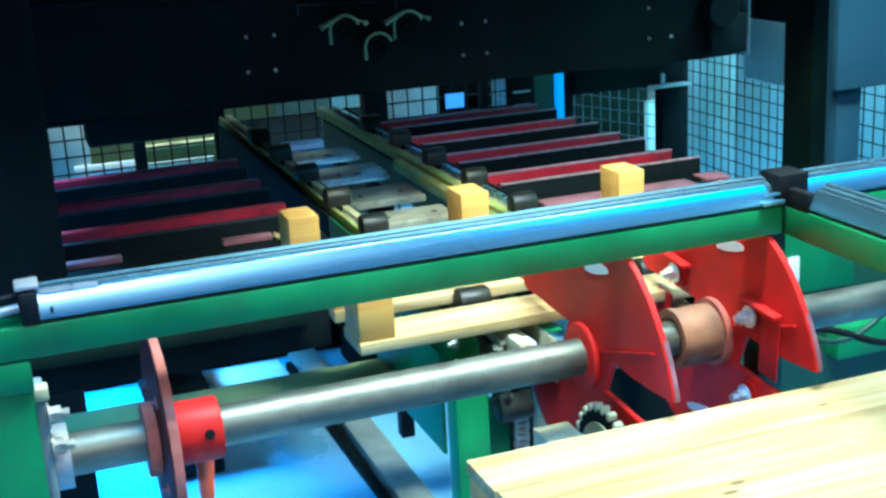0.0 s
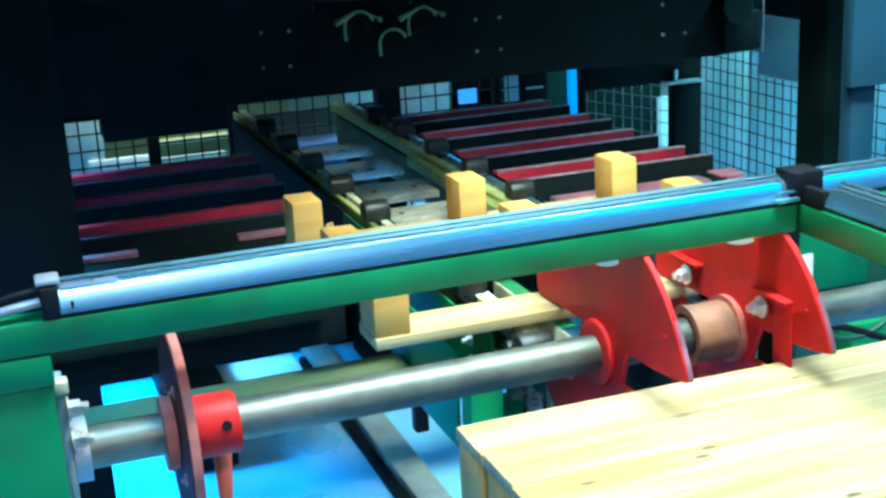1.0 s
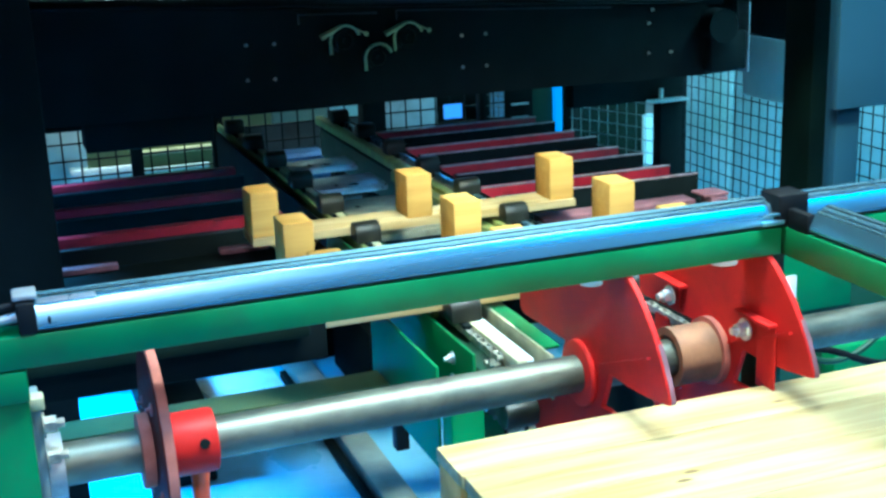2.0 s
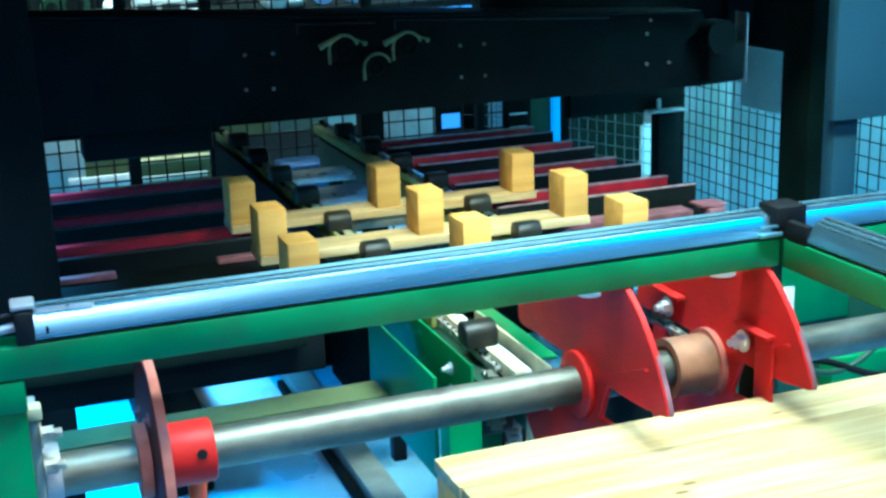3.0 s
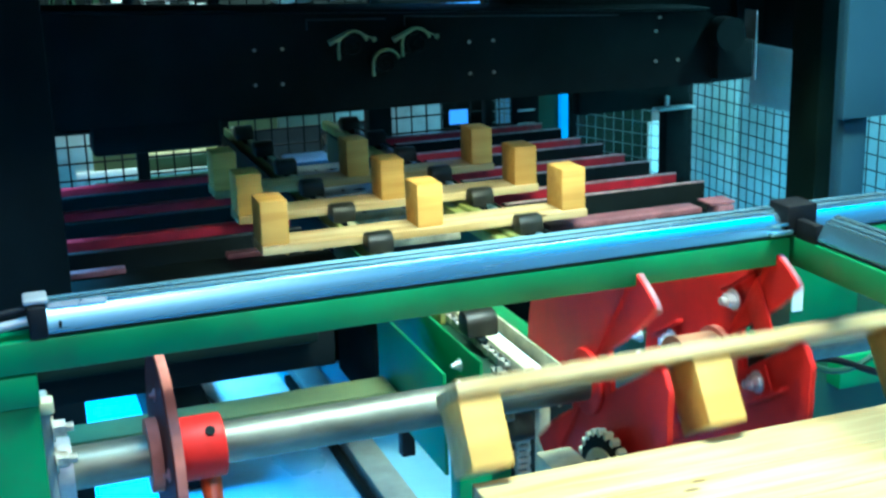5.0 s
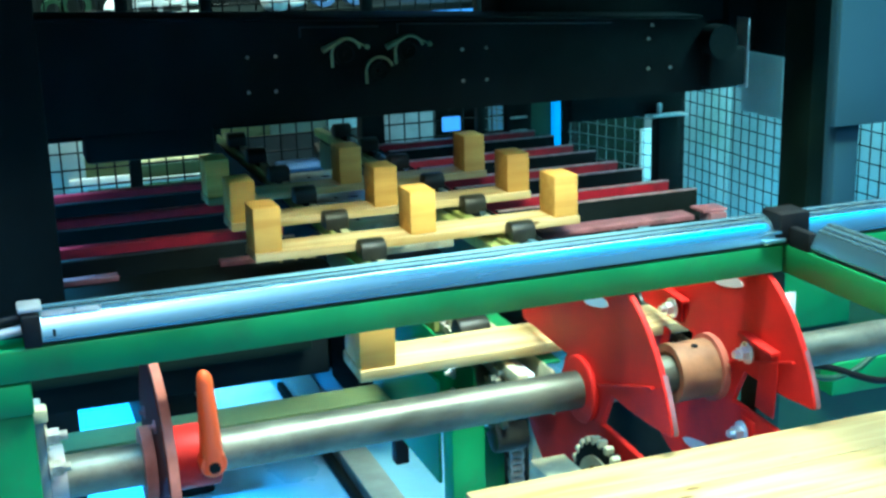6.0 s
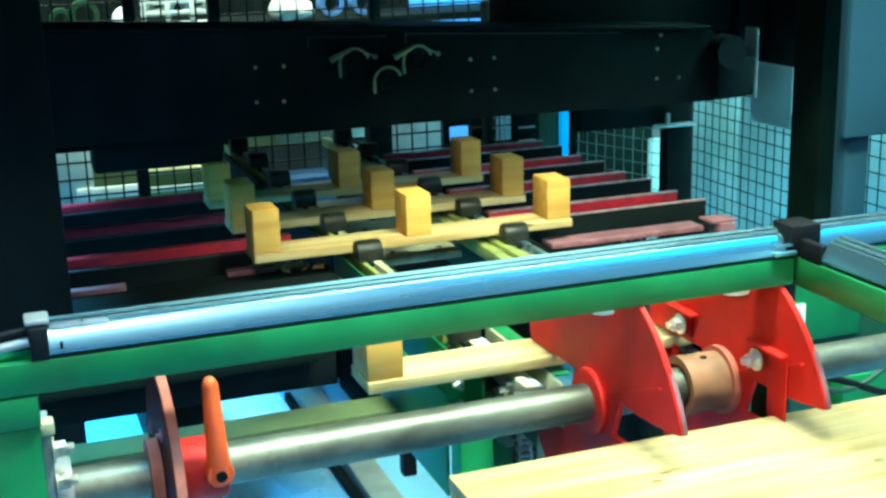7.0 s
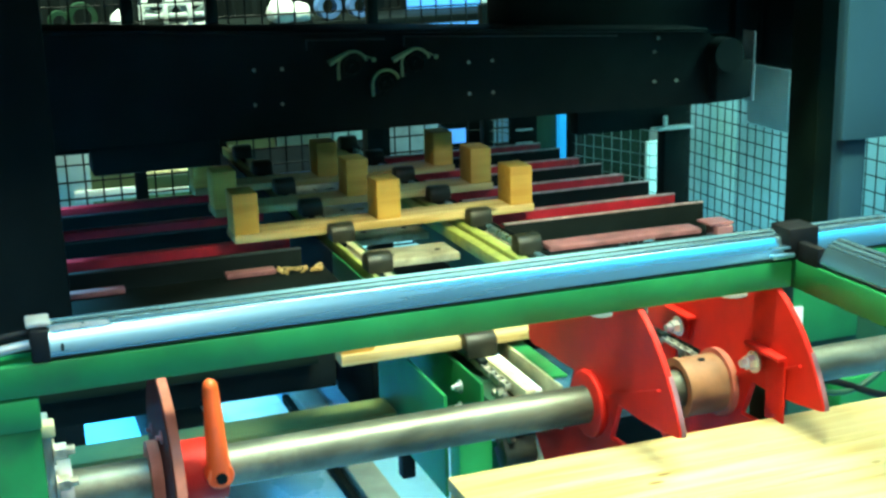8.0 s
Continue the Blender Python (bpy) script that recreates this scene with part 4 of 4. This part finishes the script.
boxes("end_guide", [((-0.20, 0.425, 0.60), (-0.135, 0.565, 0.705))], "guide", ift, "pale beige end guide")
boxes("leg", [((-0.16, -0.7, 0.0), (-0.12, -0.66, 0.599))], "green", ift)
boxes("leg", [((0.24, -0.7, 0.0), (0.28, -0.66, 0.599))], "green", ift)
boxes("leg", [((-0.16, 0.3, 0.0), (-0.12, 0.34, 0.599))], "green", ift)
boxes("leg", [((0.24, 0.3, 0.0), (0.28, 0.34, 0.599))], "green", ift)
fs = thing("feed_sprocket", (0.905, 1.70, 0.645), "black greasy feed sprocket with pale worn teeth", "sprocket")
rod("wheel", (-0.008, 0, 0), (0.008, 0, 0), 0.094, "black", fs, seg=48)
for k in range(26):
    a = 2 * math.pi * k / 26
    bm = bmesh.new()
    box(bm, (-0.009, -0.0055, 0.090), (0.006, 0.0055, 0.104), 0.0015)
    tooth_ = part("tooth", bm, "guide", fs)
    tooth_.matrix_basis = pose(0, 0, 0, math.degrees(a))
bm = bmesh.new()
tube_ring(bm, (-0.0095, 0, 0), (1, 0, 0), 0.072, 0.018, 0.003, 40)
part("face_ring", bm, "guide", fs, "pale ring on the sprocket's face")
rod("boss", (-0.03, 0, 0), (-0.0085, 0, 0), 0.025, "guide", fs)
rod("axle", (-0.0305, 0, 0), (-0.036, 0, 0), 0.012, "zinc", fs)


dc = thing("drive_chain", (0.903, 2.055, 0), "hanging drive chain with pale worn links", "chain")
bm = bmesh.new()
for k in range(34):
    z = 0.24 + k * 0.0135
    for u in (-0.012, 0.012):
        box(bm, (u - 0.002 - 0.002 * (k % 2), -0.006, z), (u + 0.002 - 0.002 * (k % 2), 0.006, z + 0.015))
    cyl(bm, (-0.012, 0, z + 0.007), (0.012, 0, z + 0.007), 0.0055, 8)
part("link_strand", bm, "chain", dc, kind="stuff")
boxes("chain_guide", [((0.03, -0.01, 0.0), (0.055, 0.012, 0.70))], "guide", dc)
boxes("chain_guide", [((-0.02, -0.008, 0.0), (0.02, 0.008, 0.235))], "dark_green", dc)
# Black sheet added to hide the bright floor behind the fin slots.
ap = thing("machine_apron", (1.2, 2.26, 0), "black sheet added under the conveyor rails to keep the gap behind the turner dark", "guard")
boxes("sheet", [((-0.25, 0.0, 0.10), (0.27, 0.006, 0.635))], "black", ap)
for xx in (-0.25, 0.245):
    boxes("stiffener", [((xx, 0.0065, 0.0), (xx + 0.025, 0.03, 0.63))], "black", ap)
gd = thing("machine_guard", (2.0, 2.24, 0), "green sheet guard behind the turner shaft, lower part coloured dark for shade", "guard")
# Main sheet darker than the upper sheet: shade put into the colour.
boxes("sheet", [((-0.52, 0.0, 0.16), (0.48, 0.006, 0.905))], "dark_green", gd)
boxes("upper_sheet", [((-0.50, -0.006, 0.66), (-0.18, -0.0005, 0.905))], "green", gd)
boxes("cross_tube", [((-0.25, -0.05, 0.50), (0.48, -0.0005, 0.577))], "green", gd)
# Pale patch paints the brightness seen through the gap beside the fin.
boxes("bright_gap_patch", [((-0.36, -0.009, 0.69), (-0.333, -0.0065, 0.752))], "white", gd, "pale patch standing in for the bright gap behind the fin")
for xx in (-0.52, 0.0, 0.455):
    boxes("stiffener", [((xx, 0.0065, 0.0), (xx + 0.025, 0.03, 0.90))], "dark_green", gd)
cable("hose", [(1.36, 2.1, 0.62), (1.5, 2.12, 0.66), (1.66, 2.08, 0.60), (1.85, 2.1, 0.66), (2.0, 2.18, 0.6)], 0.007, "dark_green", "dark green pneumatic hose behind the shaft")
cable("hose", [(1.40, 2.06, 0.58), (1.6, 2.1, 0.63), (1.8, 2.06, 0.58), (2.05, 2.18, 0.62)], 0.008, "rubber", "black hose behind the shaft")


# ---- what moves ----
TRAVEL = [(0, 0), (0.6, 0.010), (0.75, 0.035), (1.0, 0.105), (1.5, 0.240), (2.0, 0.366), (3.5, 0.715), (4.0, 0.860), (4.3, 0.938), (4.45, 0.962), (4.6, 0.968), (6.65, 0.975), (6.8, 0.995), (7.0, 1.068), (7.5, 1.188), (8.0, 1.30)]
CARRY = [(0, 180), (4.72, 180), (4.85, 170), (5.0, 148), (5.15, 120), (5.3, 90), (5.45, 60)]
TILT = CARRY + [(5.6, 42), (5.7, 33), (5.8, 26), (5.9, 12), (6.0, 3), (6.1, 0), (8, 0)]
SWING = CARRY + [(5.6, 28), (5.7, 13), (5.8, 4), (5.9, 1), (6.0, 0), (8, 0)]
TURN = [(0, 185), (0.2, 183), (0.4, 180)] + CARRY[1:] + [(5.6, 33), (5.7, 20), (5.8, 10), (5.9, 7), (6.05, 3), (6.2, 0), (8, 0)]
FEED = [(0, -1), (0.65, -1), (0.9, 0), (4.7, 0), (5.8, 0), (6.65, 0), (6.9, 1), (8, 1)]
TICKS = [round(0.1 * i, 1) for i in range(81)]


def at(table, t):
    for (t0, a), (t1, b) in zip(table[:-1], table[1:]):
        if t <= t1:
            return a + (b - a) * (t - t0) / (t1 - t0)
    return table[-1][1]


def turned(angle, m):
    return Matrix.Translation((0, SY, SZ)) @ pose(0, 0, 0, angle) @ Matrix.Translation((0, -SY, -SZ)) @ m


def dog_pose(x, p):
    """A dog on the chain's loop; p runs along the top strand."""
    top = 0.788
    r = 0.055
    if p > Y1:
        a = (p - Y1) / r
        if a <= math.pi:
            return pose(x, Y1 + r * math.sin(a), top - r + r * math.cos(a), -math.degrees(a))
        return pose(x, Y1 - (a - math.pi) * r, top - 2 * r, -180)
    if p >= Y0:
        return pose(x, p, top)
    a = (Y0 - p) / r
    if a <= math.pi:
        return pose(x, Y0 - r * math.sin(a), top - r + r * math.cos(a), math.degrees(a))
    return pose(x, Y0 + (a - math.pi) * r, top - 2 * r, 180)


def motions():
    rest = 1.985
    starts = [2.495, 2.175, 1.855]
    for i, s0 in enumerate(starts):
        walk(runners[i], [(t, pose(SX + (0.0, 0.004, -0.003)[i], max(rest, s0 + at(TRAVEL, t)), RUN_Z)) for t in TICKS])
    for k in range(6):
        rows = []
        for t in TICKS:
            if k == 0:
                feed = min(0, at(FEED, t))
                y = max(rest, 0.853 + at(TRAVEL, t))
                edge = turned(at(SWING, t), pose(SX, y, RUN_Z)).translation
                rows.append((t, pose(edge.x + 0.022 * at(SWING, t) / 180, edge.y + feed * 0.110, edge.z, at(TILT, t))))
            else:
                feed = at(FEED, t) - k
                rows.append((t, pose(0, feed * 0.110, 0) @ turned(180, pose(SX + 0.022 + 0.003 * (k % 2), rest, RUN_Z))))
        walk(runners[3 + k], rows)
    walk(turner, [(t, pose(0, SY, SZ, at(TURN, t))) for t in TICKS])
    for x, k, d in dogs:
        walk(d, [(t, dog_pose(x, 1.853 + at(TRAVEL, t) - k * PITCH)) for t in TICKS])


motions()
